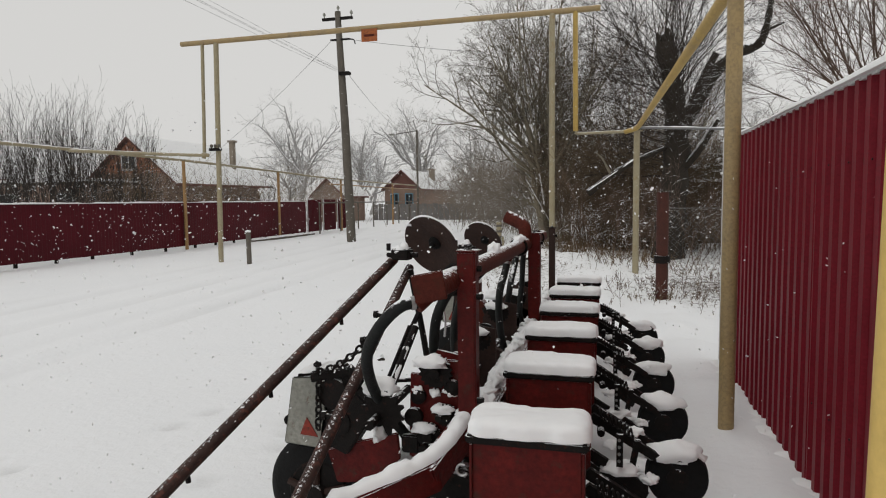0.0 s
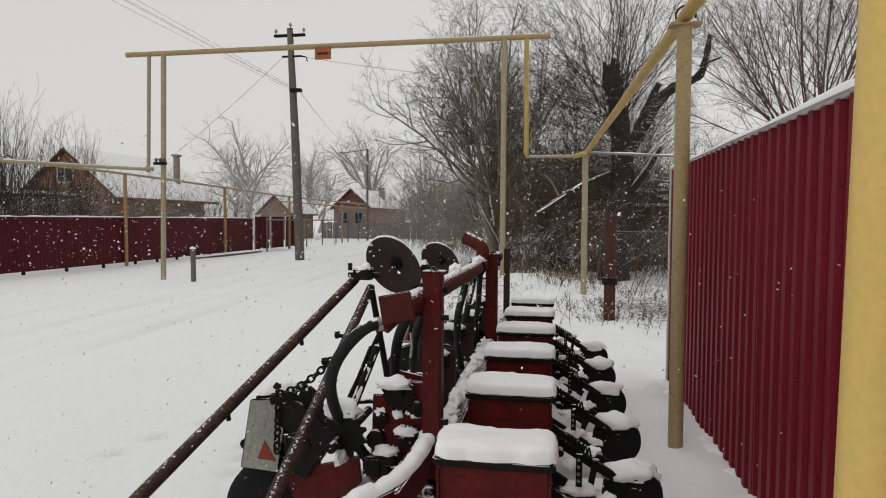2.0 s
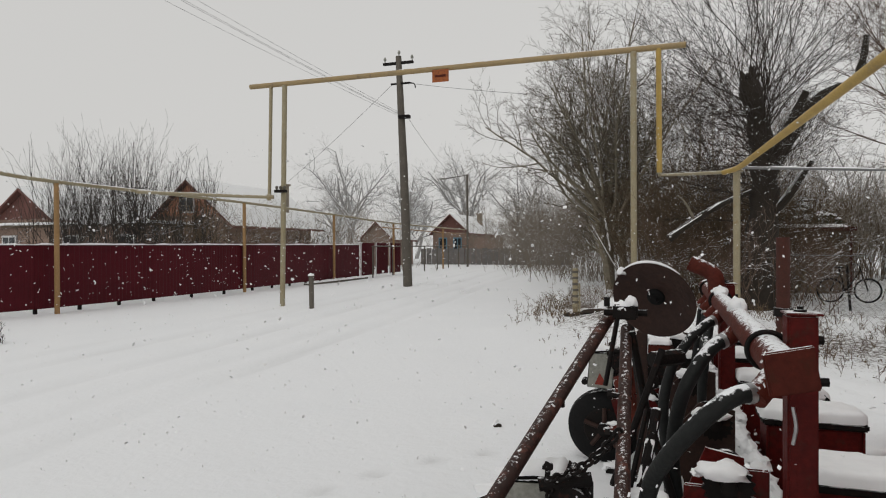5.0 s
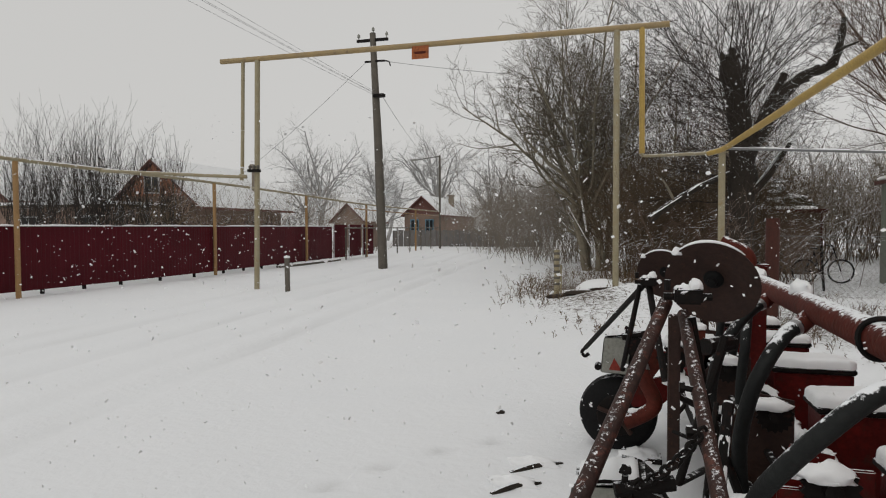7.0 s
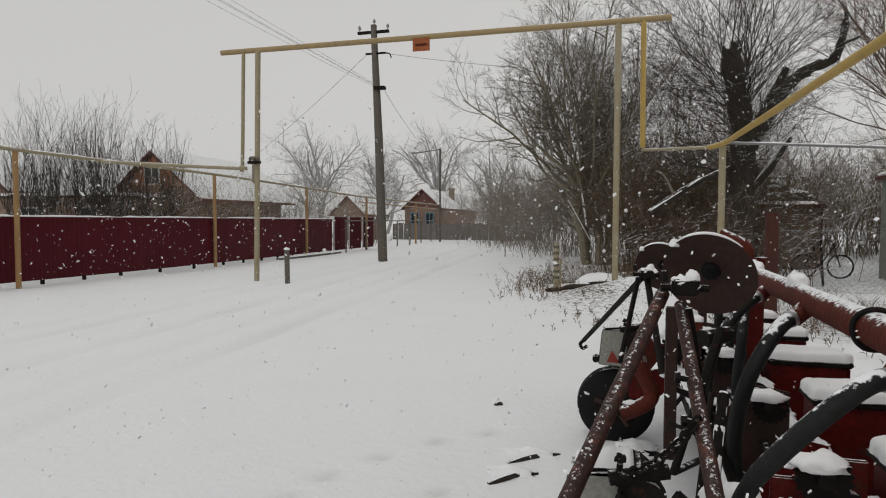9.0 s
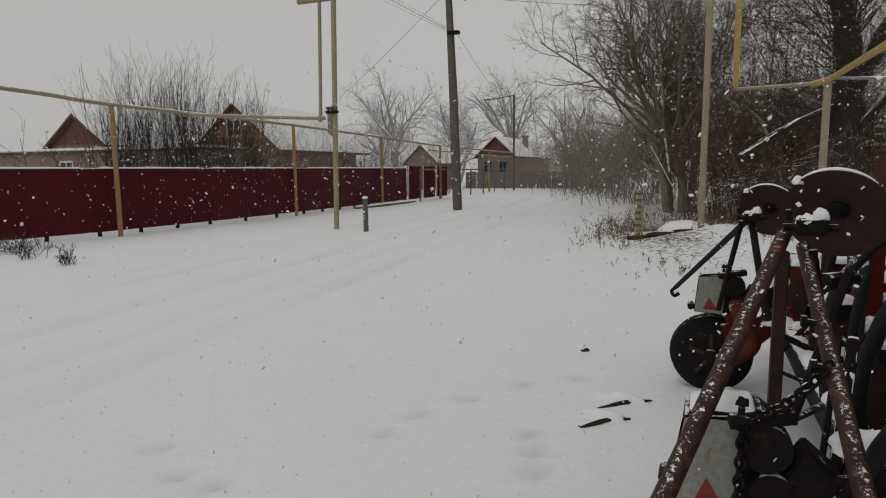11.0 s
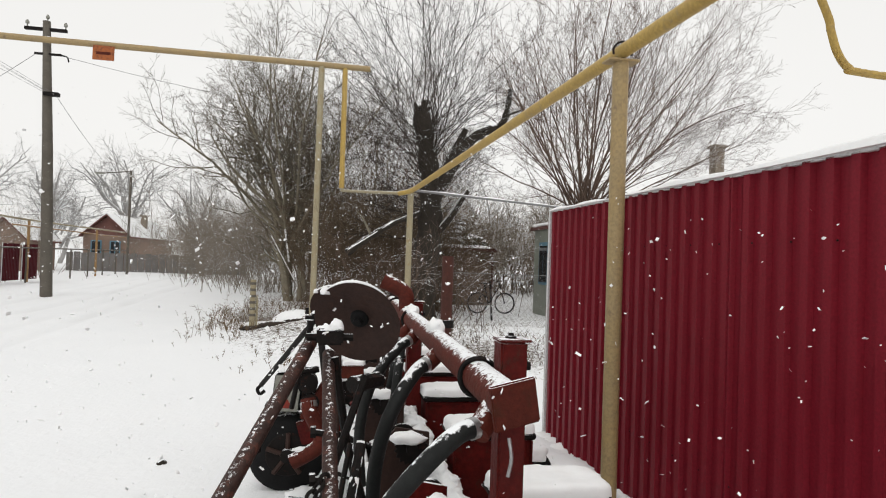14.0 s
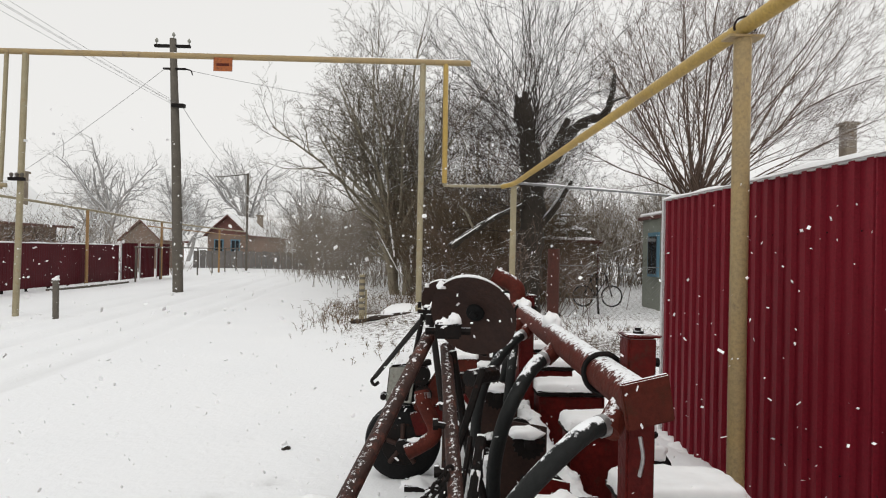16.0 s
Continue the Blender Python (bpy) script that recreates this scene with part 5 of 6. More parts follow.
# toolbar along the machine
part("toolbar", box((.70, 2.12, .50), (.80, 5.75, .60)), RED, drill, bevel=.008)
part("snow_cap", snow_ridge((.75, 2.15, .60), (.75, 5.7, .60), .032, .05, 150, 8.0), SNOW, drill, "snow along the toolbar")
H0, H1, H2 = Vector((.738, 2.16, .60)), Vector((.66, 1.955, .505)), Vector((.40, 1.735, .43))
for p, q in ((H0, H1), (H1, H2)):
    d = (q - p)
    m = Matrix.Translation(p) @ d.to_track_quat("X", "Z").to_matrix().to_4x4()
    hb = part("hitch_beam", box((-.02, -.035, -.05), (d.length + .02, .035, .05), m), RED, drill, "dark red channel beam", bevel=.006)
    part("bolt_hole", tube([m @ Vector((.06, -.04, 0)), m @ Vector((.06, -.034, 0))], .014, 10), DARK, hb)
hs = smooth_path([H0 + Vector((.01, .02, .055)), H1 + Vector((0, 0, .055)), H2 + Vector((0, 0, .055))], 18)
part("snow_cap", snow_run(hs, .028, .038, 3.0), SNOW, drill, "thick snow on the hitch beam")
rt = random.Random(91)
for k in range(27):
    part("snow_clump", snow_lump((.75 + rt.uniform(-.014, .014), 2.2 + .13 * k + rt.uniform(-.03, .03), .628), rt.uniform(.028, .046), rt.uniform(.035, .075), rt.uniform(.02, .036), k * 1.9, 1.7), SNOW, drill)
for k in range(11):
    part("snow_clump", snow_lump((rt.uniform(.49, .69), 2.255, rt.uniform(.42, .80)), rt.uniform(.012, .028), .014, rt.uniform(.01, .022), k * 2.3, 1.8), SNOW, drill)
for x, z, r in ((.66, .70, .03), (.53, .66, .028), (.51, .58, .035), (.66, .50, .03)):
    part("bearing", rings((0, 1, 0), (x, 2.235, z), [(0, .008), (.004, r * .6), (.012, r), (.035, r)], 16), DARK, drill, "dark greasy bearing housing")
part("second_bar", box((.46, 2.25, .44), (.53, 5.4, .51)), DARK, drill, bevel=.006)
part("snow_cap", snow_ridge((.495, 2.4, .51), (.495, 5.3, .51), .03, .035, 60, 2.4), SNOW, drill)
for y in (2.5, 3.3, 4.1, 4.9):
    part("cross_member", box((.48, y, .45), (.72, y + .06, .52)), RED, drill)
    part("snow_cap", snow_pad(.50, .70, y + .0, y + .06, .52, .03, 8, y), SNOW, drill)
# uprights
for y, x, top, w, m in ((2.155, .745, 1.214, .032, RED), (3.92, .775, 1.18, .036, RED), (5.06, .785, 1.16, .024, DISC)):
    u = part("upright", box((x - w, y - w, .5), (x + w, y + w, top)), m, drill, bevel=.005)
    part("bolt", rings((0, 0, 1), (x, y, top), [(0, .014), (.010, .014), (.011, .007), (.018, .007)], 6), DARK, u)
    part("bolt", tube([(x + w - .01, y, top - .06), (x + w + .016, y, top - .06)], .011, 6), DARK, u)
    part("cap_plate", box((x - w - .004, y - w - .004, top - .001), (x + w + .010, y + w + .004, top + .005)), m, u, bevel=.002)
part("side_plate", Tubes().poly([(.40, 2.42, .30), (.66, 2.42, .30), (.66, 2.42, .78), (.56, 2.42, .80), (.46, 2.42, .55)], (0, .012, 0)), RED, drill, "red bent side plate")
# air manifold
A, B = Vector((.680, 1.92, 1.114)), Vector((.742, 4.70, 1.121))
man = part("air_manifold", tube([A.lerp(B, i / 12) for i in range(13)], .040, 20), RUST, drill, "rusty red air manifold pipe")
part("snow_cap", snow_lump(A.lerp(B, .36) + Vector((0, 0, .038)), .03, .06, .035, 3), SNOW, man)
part("snow_cap", snow_lump(A.lerp(B, .62) + Vector((0, 0, .036)), .034, .10, .03, 5), SNOW, man)
for f in (.11, .61, .9):
    c = A.lerp(B, f)
    part("band", tube([(c.x + .046 * math.cos(a), c.y + .003 * math.sin(3 * a), c.z + .046 * math.sin(a)) for a in [2 * math.pi * k / 24 for k in range(25)]], .007, 6), DARK, man, "dark steel clamp band")
part("outlet_elbow", tube(smooth_path([(.724, 3.87, 1.12), (.724, 3.87, 1.17), (.718, 3.87, 1.215), (.69, 3.88, 1.245), (.605, 3.90, 1.285)], 6), .040, 16), RUST, man)
plate_m = Matrix.Translation((.678, 1.905, 1.123)) @ Matrix.Rotation(radians(12), 4, "Z") @ Matrix.Rotation(radians(-10), 4, "Y")
part("end_plate", box((-.05, -.008, -.045), (.05, .004, .045), plate_m), RUST, man, "square rusty red end plate", bevel=.003)
# thin bright wire added to stand for the white streak on the upright
part("plate_hook", tube(smooth_path([(.70, 2.0, 1.03), (.705, 1.995, .99), (.70, 2.0, .95)], 4), .004, 6), ALU, drill)


def hose(pts, r, name="hose", clamp=True):
    path = smooth_path(pts, 10)
    t = Tubes()
    # corrugated: the radius rises and falls along the run
    fine = []
    for a, b in zip(path[:-1], path[1:]):
        for k in range(3):
            fine.append(a.lerp(b, k / 3))
    t.add(fine, [r * (1 + .018 * (i % 2)) for i in range(len(fine))], 14)
    h = part(name, t, HOSE, drill, "black corrugated rubber air hose")
    if clamp:
        d = (path[1] - path[0]).normalized()
        c = path[3]
        part("clamp", tube([c, c + d * .014], r * 1.12, 14), ALU, h, "bright steel hose clamp")
    return h


def stub(f, out):
    c = A.lerp(B, f)
    part("stub", tube([c, c + Vector(out)], .026, 12), RUST, man)
    return c + Vector(out) * .8


s1 = stub(.035, (-.062, -.06, -.062))
hose([s1, (.575, 1.94, 1.055), (.505, 1.94, .99), (.445, 1.98, .90), (.410, 2.06, .80), (.405, 2.18, .66), (.47, 2.3, .48)], .020)
s2 = stub(.285, (-.06, -.02, -.05))
hose([s2, (.60, 2.66, 1.05), (.545, 2.62, .98), (.50, 2.62, .87), (.48, 2.66, .70), (.50, 2.7, .48)], .022)
s3 = stub(.49, (-.05, -.03, -.05))
hose([s3, (.62, 3.22, 1.05), (.55, 3.18, .98), (.49, 3.14, .88), (.46, 3.1, .72), (.48, 3.1, .48)], .020)
s4 = stub(.58, (-.06, 0, -.07))
hose([s4, s4 + Vector((-.01, -.02, -.07)), (.635, 3.44, .86), (.63, 3.5, .66), (.66, 3.6, .42)], .020)
s5 = stub(.70, (-.06, 0, -.07))
hose([s5, s5 + Vector((-.01, -.04, -.07)), (.65, 3.72, .86), (.62, 3.78, .64), (.66, 3.9, .42)], .018)
s6 = stub(.80, (-.06, 0, -.07))
hose([s6, s6 + Vector((-.01, .02, -.07)), (.66, 4.2, .85), (.64, 4.25, .64), (.68, 4.35, .42)], .018)


def marker(y, cx, cz):
    """Folded row marker: a concave disc on two rods."""
    m = part("marker_bracket", box((cx - .13, y - .20, cz - .05), (cx - .05, y - .12, cz + .0)), DARK, drill, "dark bolted bracket", bevel=.006)
    ax = Vector((-.36, -.93, -.46)).normalized()
    c = Vector((cx, y, cz))
    sd = ax.cross(Vector((0, 0, 1))).normalized()
    up = sd.cross(ax).normalized()
    # dished towards the street, thin at the rim
    d = part("marker_disc", rings(ax, c, [(-.030, .0005), (-.030, .05), (-.020, .10), (0, .148), (.003, .1485), (.003, .145), (-.016, .10), (-.026, .05), (-.027, .0005)], 48), DISC, drill, "dished rusty marker disc")
    # hub coloured black to imitate the shadow in the disc's hollow centre
    part("hub", rings(ax, c - ax * .03, [(0, .034), (.012, .030), (.018, .016), (.034, .013), (.036, .002)], 20), RUBBER, d, "hub coloured black for the shaded hollow")
    part("snow_cap", Tubes().add([c - ax * .004 + (sd * math.sin(a) + up * math.cos(a)) * .149 for a in [radians(g) for g in range(-46, 50, 6)]], [.0015 + .005 * math.sin(math.pi * k / 15) for k in range(16)], 6), SNOW, d, "rim of snow")
    part("snow_cap", snow_lump(c + sd * .10 + up * .108, .015, .013, .018, y * 3), SNOW, d)
    part("snow_cap", snow_lump((cx - .088, y - .15, cz - .022), .013, .014, .030, y * 5, .7), SNOW, drill)
    part("snow_cap", snow_lump((cx - .10, y - .18, cz - .01), .03, .02, .02, y), SNOW, drill)
    part("snow_cap", snow_lump((cx - .07, y - .19, cz + .005), .02, .018, .022, y + 3), SNOW, drill)
    part("bolt", tube([(cx - .15, y - .17, cz - .01), (cx - .15, y - .17, cz + .022)], .010, 6), DARK, m)
    part("bolt", tube([(cx - .16, y - .16, cz - .03), (cx - .02, y - .16, cz - .03)], .012, 6), DARK, m)
    return m


marker(2.843, .423, 1.18)
marker(4.30, .379, 1.10)
rodA = part("marker_rod", Tubes().add([(.275, 2.742, 1.125), (-.262, 1.20, .249)], [.021, .023], 14), ROD, drill, "snow-dusted rusty marker rod")
for f in (.22, .45, .66, .88):
    p = Vector((.275, 2.742, 1.125)).lerp(Vector((-.262, 1.20, .249)), f)
    part("bolt", tube([p, p + Vector((.0, .01, -.045))], .009, 6), DARK, rodA)
rodB = part("marker_rod", Tubes().add([(.332, 2.79, 1.083), (.358, 1.40, .423)], [.019, .021], 14), ROD, drill, "snow-dusted rusty marker rod")
for f in (.25, .36, .62):
    p = Vector((.332, 2.79, 1.083)).lerp(Vector((.358, 1.40, .423)), f)
    part("bolt", tube([p + Vector((-.045, 0, .01)), p + Vector((.02, 0, 0))], .009, 6), DARK, rodB)
    part("nut", tube([p + Vector((-.05, 0, .01)), p + Vector((-.036, 0, .01))], .016, 6), DARK, rodB)
rodC = part("stay_rod", tube([(.35, 2.74, 1.08), (.40, 2.75, .80), (.50, 2.6, .50)], .014, 8), DARK, drill)
part("marker_rod", tube([(.27, 4.2, 1.05), (-.085, 5.2, .50)], .016, 10), DARK, drill, "thin dark far marker rod")
part("marker_rod", tube([(.29, 4.2, 1.07), (.36, 3.9, .60)], .018, 10), DARK, drill)
part("marker_rod", tube([(.25, 4.22, 1.05), (.16, 4.3, .55)], .014, 8), DARK, drill)
part("hook", tube(smooth_path([(-.085, 5.2, .50), (-.11, 5.2, .47), (-.09, 5.2, .44), (-.06, 5.2, .46)], 5), .012, 8), DARK, drill)
# mast of the far marker with its bracket
mast = part("marker_mast", box((.350, 3.575, .28), (.400, 3.635, .97)), DISC, drill, "dark red channel mast", bevel=.005)
part("bracket", box((.402, 3.56, .855), (.50, 3.64, .915)), RUST, mast, bevel=.004)
part("brace", tube([(.40, 3.6, .60), (.60, 3.65, .50)], .014, 8), DARK, mast)
part("snow_cap", snow_pad(.407, .498, 3.562, 3.638, .915, .02, 10, 4.0), SNOW, mast)
# lattice behind the manifold
part("stay_rod", tube([(.46, 3.05, .50), (.30, 2.55, .62), (.45, 2.75, 1.02)], .012, 8), DARK, drill)
part("ratchet_link", Tubes().add([(.42, 2.95, .95), (.52, 3.05, .95)], .03, 10), DARK, drill)


def drive_unit(y, x, seed, low=0.0):
    """Support wheel with its gear case and red chute."""
    w = part("support_wheel", rings((0, 1, 0), (x, y, .235), [(0, .10), (.002, .18), (.012, .205), (.03, .225), (.08, .232), (.13, .225), (.148, .205), (.158, .18), (.16, .10)], 40), RUBBER, drill, "black rubber support wheel")
    part("rim", rings((0, 1, 0), (x, y - .012, .235), [(0, .04), (.006, .12), (.02, .135), (.15, .135), (.17, .1)], 26), DARK, w)
    for k in range(5):
        a = 1.2566 * k + .3
        part("spoke", tube([(x + .03 * math.cos(a), y - .02, .235 + .03 * math.sin(a)), (x + .128 * math.cos(a), y - .016, .235 + .128 * math.sin(a))], .014, 8), DISC, w, "rusty wheel spoke")
    part("hub", rings((0, 1, 0), (x, y - .05, .235), [(0, .02), (.004, .04), (.06, .045)], 14), DARK, w)
    g0 = (x - .10, y - .02)
    body = part("gear_case", Tubes().poly([(g0[0], y - .02, .50), (g0[0] + .17, y - .02, .49), (g0[0] + .25, y - .02, .56), (g0[0] + .25, y - .02, .68), (g0[0] + .19, y - .02, .73), (g0[0] + .02, y - .02, .71)], (0, .16, 0)), DARK, drill, "dark gear case", bevel=.01)
    part("side_cover", Tubes().poly([(g0[0] - .005 - low * .4, y - .032, .495 - low), (g0[0] + .15 - low * .4, y - .032, .485 - low), (g0[0] + .175, y - .032, .715), (g0[0] + .015, y - .032, .705)], (0, .010, 0)), GALV, body, "pale grey side cover", bevel=.006)
    part("triangle_mark", Tubes().poly([(g0[0] + .045, y - .036, .515 - low * .6), (g0[0] + .12, y - .036, .51 - low * .6), (g0[0] + .075, y - .036, .585 - low * .6)], (0, .003, 0)), MARK, body, "dark red warning triangle")
    part("snow_cap", snow_ridge((g0[0] + .03, y + .05, .715), (g0[0] + .18, y + .05, .73), .06, .022, 14, seed), SNOW, body)
    part("lug", tube([(g0[0] - .02, y - .01, .52), (g0[0] - .02, y + .06, .52)], .02, 8), DARK, body)
    part("chute", Tubes().poly([(x + .06, y - .06, .46), (x + .15, y - .06, .42), (x + .27, y - .06, .60), (x + .19, y - .06, .67)], (0, .10, 0)), RUST if y > 3 else DARK, drill, "rusty chute", bevel=.006)
    part("shaft", tube([(x + .30, y - .2, .60), (x + .30, y + .25, .60)], .018, 10), DARK, drill)
    sp = Tubes()
    pts = []
    for i in range(48):
        r = .085 if (i // 2) % 2 else .068
        a = 2 * math.pi * i / 48
        pts.append((x + .32 + r * math.cos(a), y - .12, .62 + r * math.sin(a)))
    part("sprocket", sp.poly(pts, (0, .012, 0)), DARK, drill, "toothed drive sprocket")
    part("snow_cap", snow_lump((x + .30, y - .08, .70), .07, .05, .04, seed + 1), SNOW, drill)
    part("snow_cap", snow_lump((x + .12, y - .10, .03), .12, .09, .045, seed + 2), SNOW, drill)
    part("skid", box((x + .02, y - .18, .02), (x + .24, y - .04, .05)), DARK, drill)


drive_unit(4.5, .14, 1.0)
# bent drop pipe beside the far wheel
dp = part("drop_pipe", tube(smooth_path([(.25, 4.22, .62), (.262, 4.2, .56), (.325, 4.2, .43), (.318, 4.2, .375), (.27, 4.2, .335), (.175, 4.2, .285)], 7), .042, 14), RUST, drill, "bent rusty red drop pipe")
part("clamp", tube([(.252, 4.218, .605), (.258, 4.208, .575)], .046, 14), ALU, dp, "pale hose clamp")
part("snow_cap", snow_lump((.225, 4.2, .352), .05, .025, .014, 3), SNOW, dp)
drive_unit(2.28, .10, 6.0, .06)


def chain(p, q, sag, n=11):
    p, q = Vector(p), Vector(q)
    c = part("chain", Tubes().add([p, p + (q - p) * .01], .004, 4), DARK, drill, "rusty link chain")
    for k in range(n):
        u, v = k / n, (k + 1.25) / n
        a = p.lerp(q, u) - Vector((0, 0, sag * 4 * u * (1 - u)))
        b = p.lerp(q, min(v, 1)) - Vector((0, 0, sag * 4 * min(v, 1) * (1 - min(v, 1))))
        d = (b - a).normalized()
        s = d.cross(Vector((0, 0, 1))).normalized()
        if k % 2:
            s = d.cross(s).normalized()
        m, hl = (a + b) / 2, (b - a).length / 2
        part("link", tube([m + d * (hl * math.cos(t)) + s * (.012 * math.sin(t)) for t in [2 * math.pi * i / 12 for i in range(13)]], .005, 5), DARK, c)


chain((.15, 2.15, .755), (.335, 2.28, .87), .03, 12)
chain((.15, 2.21, .73), (.145, 2.2, .52), .0, 9)
# small linkage and snow clumps inside the frame
rq = random.Random(77)
for k in range(16):
    y = 2.3 + .2 * k + rq.uniform(-.05, .05)
    x = rq.uniform(.45, .70)
    z = rq.uniform(.36, .62)
    part("linkage_rod", tube([(x, y, z), (x + rq.uniform(-.14, .14), y + rq.uniform(-.12, .12), z + rq.uniform(-.2, .22))], rq.uniform(.008, .016), 8), DARK if k % 3 else RED, drill)
for k in range(18):
    y = rq.uniform(2.15, 5.3)
    x = rq.uniform(.40, .72)
    part("snow_clump", snow_lump((x, y, rq.uniform(.40, .58)), rq.uniform(.02, .055), rq.uniform(.03, .06), rq.uniform(.02, .04), k * .7), SNOW, drill)
for k in range(5):
    y = 2.55 + .6 * k
    part("bracket", Tubes().poly([(.55, y, .40), (.66, y, .36), (.70, y, .62), (.60, y, .66)], (0, .05, 0)), DISC, drill, bevel=.005)
    part("gear", rings((0, 1, 0), (.62, y - .06, .72), [(0, .01), (.002, .055), (.02, .055), (.022, .01)], 18), DARK, drill)

# drive train inside the frame, near end
part("drive_plate", Tubes().poly([(.485, 2.27, .42), (.70, 2.27, .40), (.70, 2.27, .80), (.57, 2.27, .80), (.545, 2.27, .745), (.495, 2.27, .745)], (0, .014, 0)), RED, drill, "red drive side plate", bevel=.004)


def sprocket(x, y, z, r, teeth=18):
    pts = []
    for i in range(teeth * 2):
        rr = r if i % 2 else r * .84
        a0 = math.pi * i / teeth
        pts.append((x + rr * math.cos(a0), y, z + rr * math.sin(a0)))
    sp = part("sprocket", Tubes().poly(pts, (0, .012, 0)), DARK, drill, "toothed drive sprocket")
    part("hub", rings((0, 1, 0), (x, y - .025, z), [(0, .008), (.003, .02), (.05, .022)], 12), DARK, sp)
    return sp


for x, y, z, r in ((.60, 2.24, .76, .065), (.64, 2.24, .60, .045), (.57, 2.24, .52, .05), (.63, 2.9, .74, .06), (.60, 3.6, .74, .065), (.62, 4.3, .72, .06), (.60, 4.9, .74, .06)):
    sprocket(x, y, z, r)
    part("snow_clump", snow_lump((x - .015, y - .005, z + r * .5), r * .95, .034, r * .5, x * 31 + y, 1.0), SNOW, drill)
for y in (2.95, 3.65, 4.35, 4.95):
    part("drive_plate", Tubes().poly([(.50, y, .42), (.70, y, .40), (.70, y, .78), (.58, y, .80), (.50, y, .70)], (0, .012, 0)), DISC, drill)
part("cross_shaft", tube([(.62, 2.2, .60), (.62, 5.3, .60)], .013, 8), DARK, drill, "long dark drive shaft")
part("cross_shaft", tube([(.56, 2.2, .48), (.56, 5.3, .48)], .016, 8), DARK, drill)
part("wheel_bracket", Tubes().poly([(.16, 2.24, .43), (.28, 2.24, .47), (.45, 2.24, .52), (.46, 2.24, .42), (.36, 2.24, .32), (.20, 2.24, .30)], (0, .014, 0)), RED, drill, "red wheel bracket plate", bevel=.004)
part("wheel_bracket", Tubes().poly([(.18, 4.46, .43), (.30, 4.46, .47), (.47, 4.46, .52), (.48, 4.46, .42), (.38, 4.46, .32), (.22, 4.46, .30)], (0, .014, 0)), RED, drill, bevel=.004)
for y, x in ((2.26, .10), (4.48, .14)):
    part("gear_drum", rings((0, 1, 0), (x + .10, y - .05, .66), [(0, .02), (.003, .06), (.06, .06), (.07, .03)], 18), DARK, drill, "dark round gear drum")
    part("gear_drum", rings((0, 1, 0), (x + .12, y - .05, .55), [(0, .02), (.003, .05), (.06, .05), (.07, .03)], 18), DARK, drill)
    part("lever_knob", Tubes().add([(x + .04, y - .04, .70), (x + .045, y - .05, .76)], .008, 8), DARK, drill)
    part("knob", snow_lump((x + .045, y - .05, .77), .014, .014, .014, 2), DARK, drill)
    part("linkage_rod", tube([(x + .02, y - .05, .72), (x + .16, y - .02, .74)], .02, 8), DARK, drill)
# diagonal strut under snow
DG0, DG1 = Vector((.43, 2.55, .86)), Vector((.36, 2.30, .56))
part("strut", tube([DG0, DG1], .016, 8), DARK, drill)
part("snow_cap", snow_ridge(DG1 + Vector((0, 0, .010)), DG0 + Vector((0, 0, .010)), .013, .014, 20, 4.0), SNOW, drill)
part("strut", tube([DG0 + Vector((-.03, .01, 0)), DG1 + Vector((-.03, .01, 0))], .008, 6), DARK, drill)
# dark lower beam, seed tubes, drums and plates added to imitate shade under the frame
part("lower_beam", box((.56, 2.25, .20), (.66, 5.4, .29)), DARK, drill, bevel=.006)
for k in range(6):
    y = ROW0 + ROW * k + .42
    part("seed_drum", rings((0, 1, 0), (.70, y - .12, .36), [(0, .03), (.004, .10), (.10, .105), (.2, .10), (.204, .03)], 20), DARK, drill, "dark round drum added to darken the frame's gaps")
    part("seed_tube", tube(smooth_path([(.70, y, .42), (.78, y - .03, .34), (.80, y - .05, .18), (.86, y - .06, .04)], 5), .022, 8), RUBBER, drill)
    part("mount_plate", Tubes().poly([(.66, y + .1, .18), (.80, y + .1, .2), (.80, y + .1, .52), (.66, y + .1, .52)], (0, .012, 0)), DARK, drill)
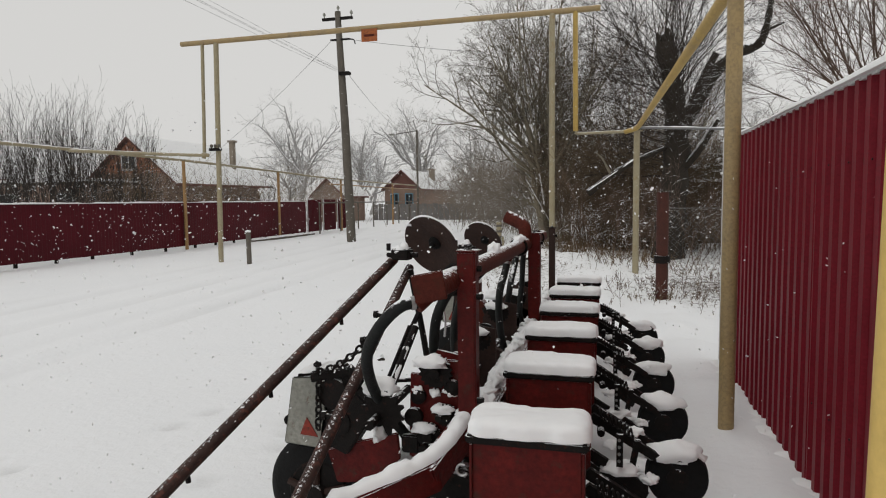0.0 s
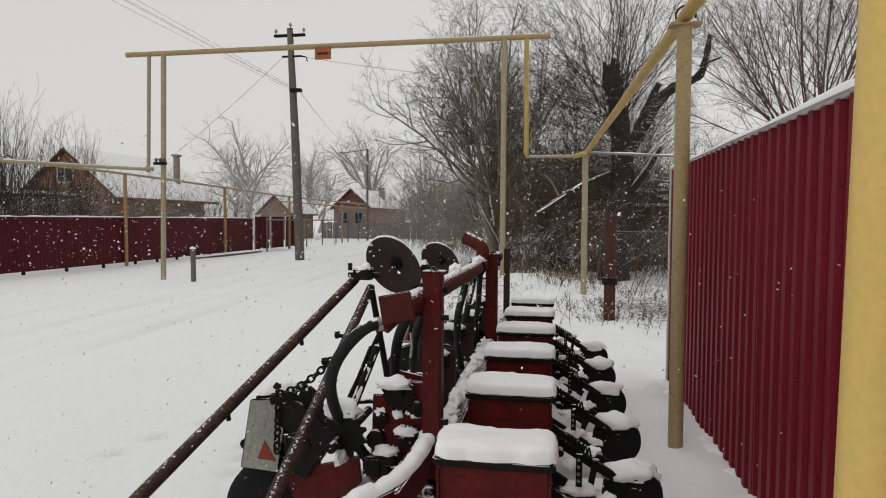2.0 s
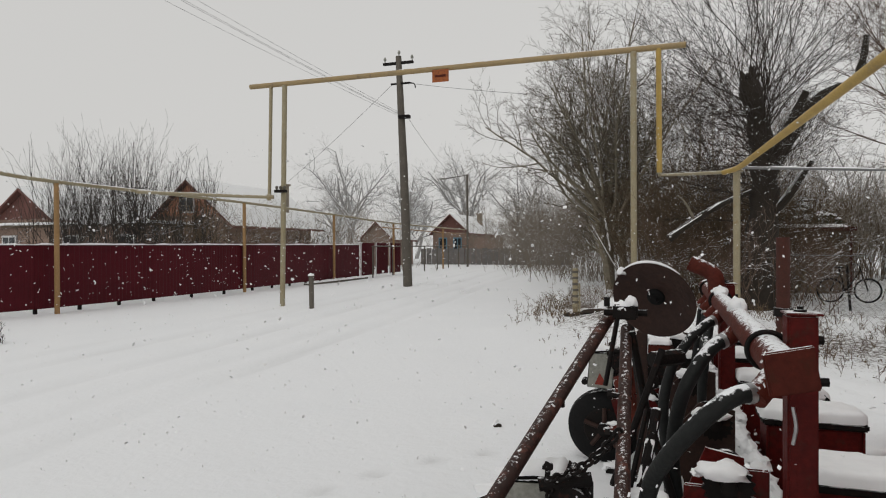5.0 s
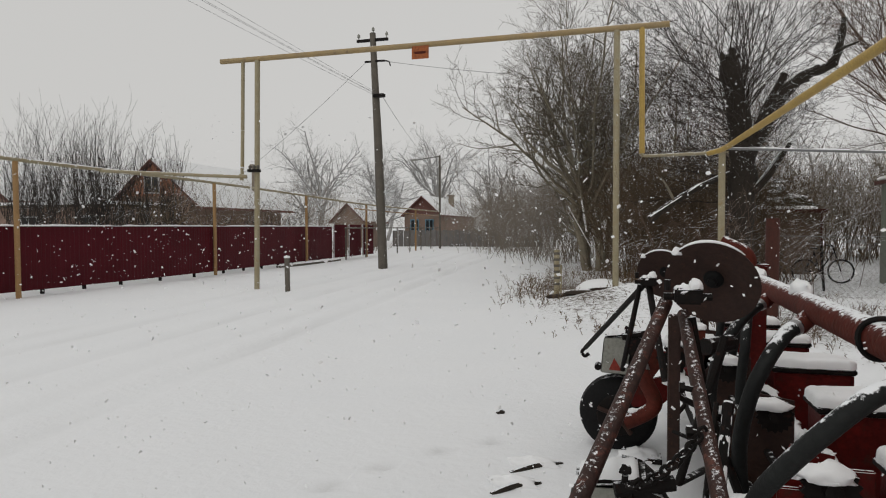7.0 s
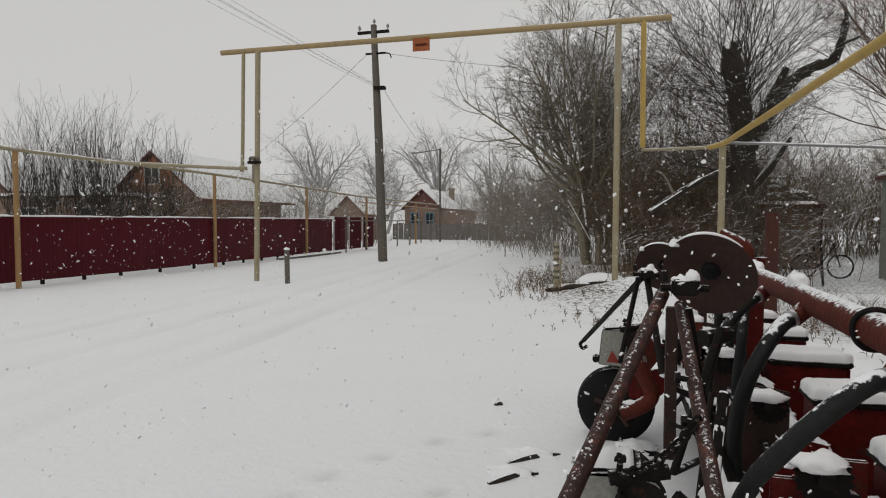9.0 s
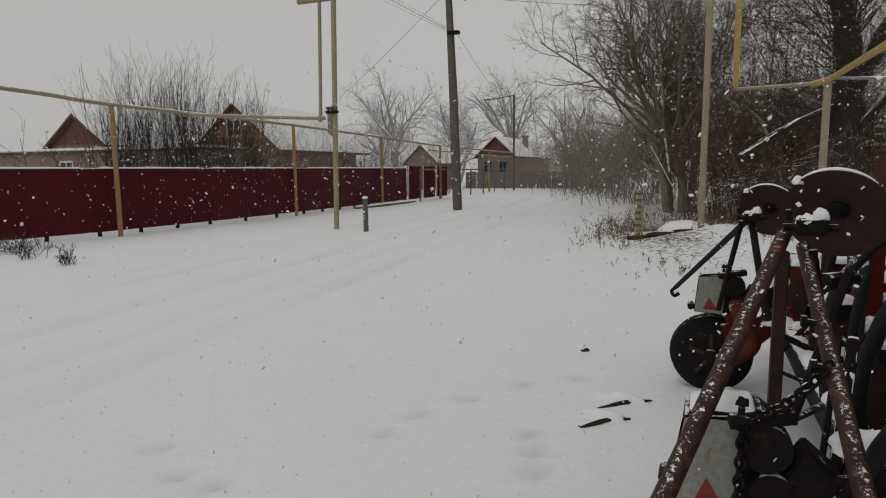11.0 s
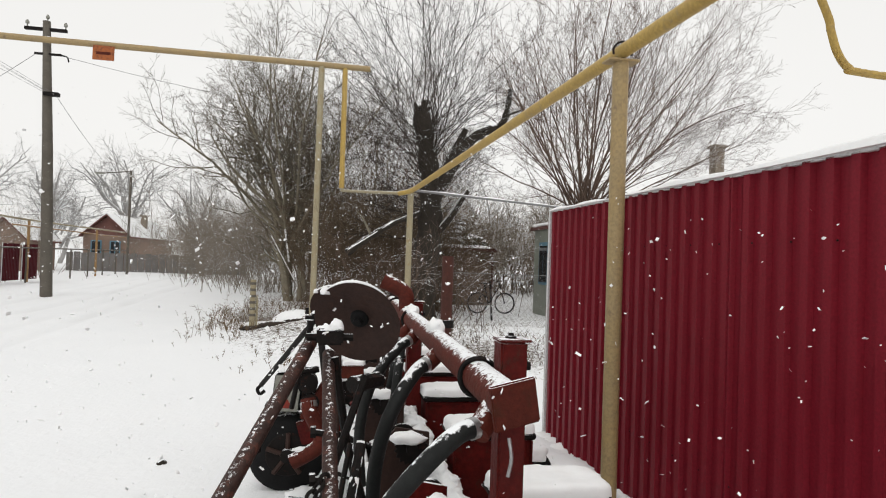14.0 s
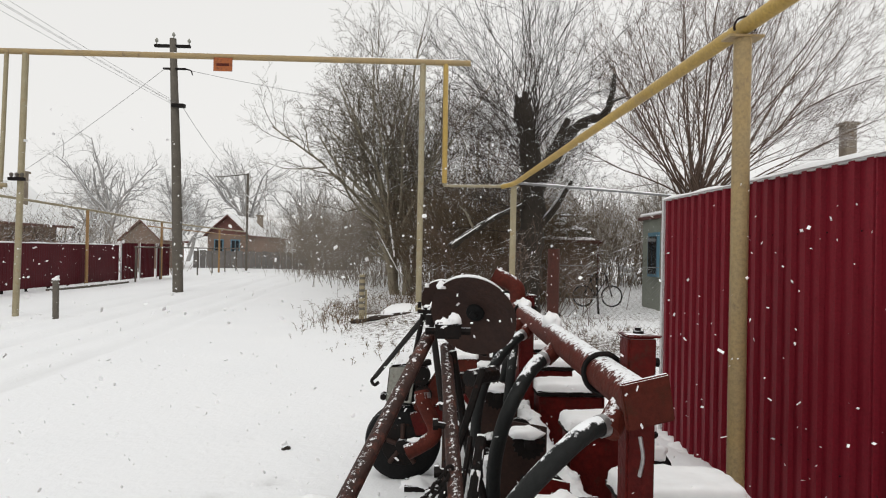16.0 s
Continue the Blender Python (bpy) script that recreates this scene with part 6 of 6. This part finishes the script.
# dark soil openers and tines below the toolbar
for k in range(12):
    y = 2.2 + .28 * k
    part("tine", Tubes().poly([(.58, y, .50), (.64, y, .50), (.70, y, .22), (.78, y, .04), (.72, y, .04), (.63, y, .2)], (0, .02, 0)), DARK, drill)
for x, y, z, rx in ((.66, 2.22, .45, .05), (.56, 2.2, .40, .06), (.48, 2.5, .56, .05), (.62, 2.52, .66, .05), (.40, 2.4, .34, .07)):
    part("snow_clump", snow_lump((x, y, z), rx, rx * .7, rx * .6, x * 17 + y), SNOW, drill)
for z in (.62, .70, 1.06):
    part("side_bolt", tube([(.775, 2.14, z), (.80, 2.14, z)], .011, 6), DARK, drill)
part("side_strap", box((.765, 2.10, .58), (.80, 2.18, .66)), RUST, drill, bevel=.004)

# fence screws in two rows
scm = rings((-1, 0, 0), (0, 0, 0), [(0, .0045), (.003, .0045), (.004, .002)], 6).mesh("screw")
scm.materials.append(DARK)
for k in range(60):
    yy = 5.58 - k * .115
    for zz in ((1.52,) if k % 2 else (.42,)):
        o = new("screw", scm)
        o.parent = fr
        o.location = Vector((2.13 + .07 * (5.62 - yy) / 12.92 - .003, yy, zz)) - fr.location

# ---------------------------------------------------------------- snow in the air
fl_ = thing("snowflakes", (-3.0, 8.0, 2.0), "large loose snowflakes drifting in the air", "snowflakes", kind="stuff")
rf = random.Random(404)
ft = Tubes()
for k in range(5200):
    y = 1.7 + 16 * rf.random() ** 1.7
    x = rf.uniform(-.95, .55) * y + rf.uniform(-1.5, 1.2)
    z = rf.uniform(.1, 1.05 + .25 * y)
    if x > 2.0 and y < 6:
        continue
    r = rf.uniform(.005, .0125) * (1 if y > 3.5 else .55)
    s = len(ft.v)
    ax = [Vector((rf.gauss(0, 1), rf.gauss(0, 1), rf.gauss(0, 1))).normalized() * r * rf.uniform(.45, 1) for i in range(3)]
    for v in ax:
        ft.v += [(x + v.x, y + v.y, z + v.z), (x - v.x, y - v.y, z - v.z)]
    ft.f += [(s + i, s + 2 + j, s + 4 + k2) for i in (0, 1) for j in (0, 1) for k2 in (0, 1)]
part("flakes", ft, SNOW, fl_)
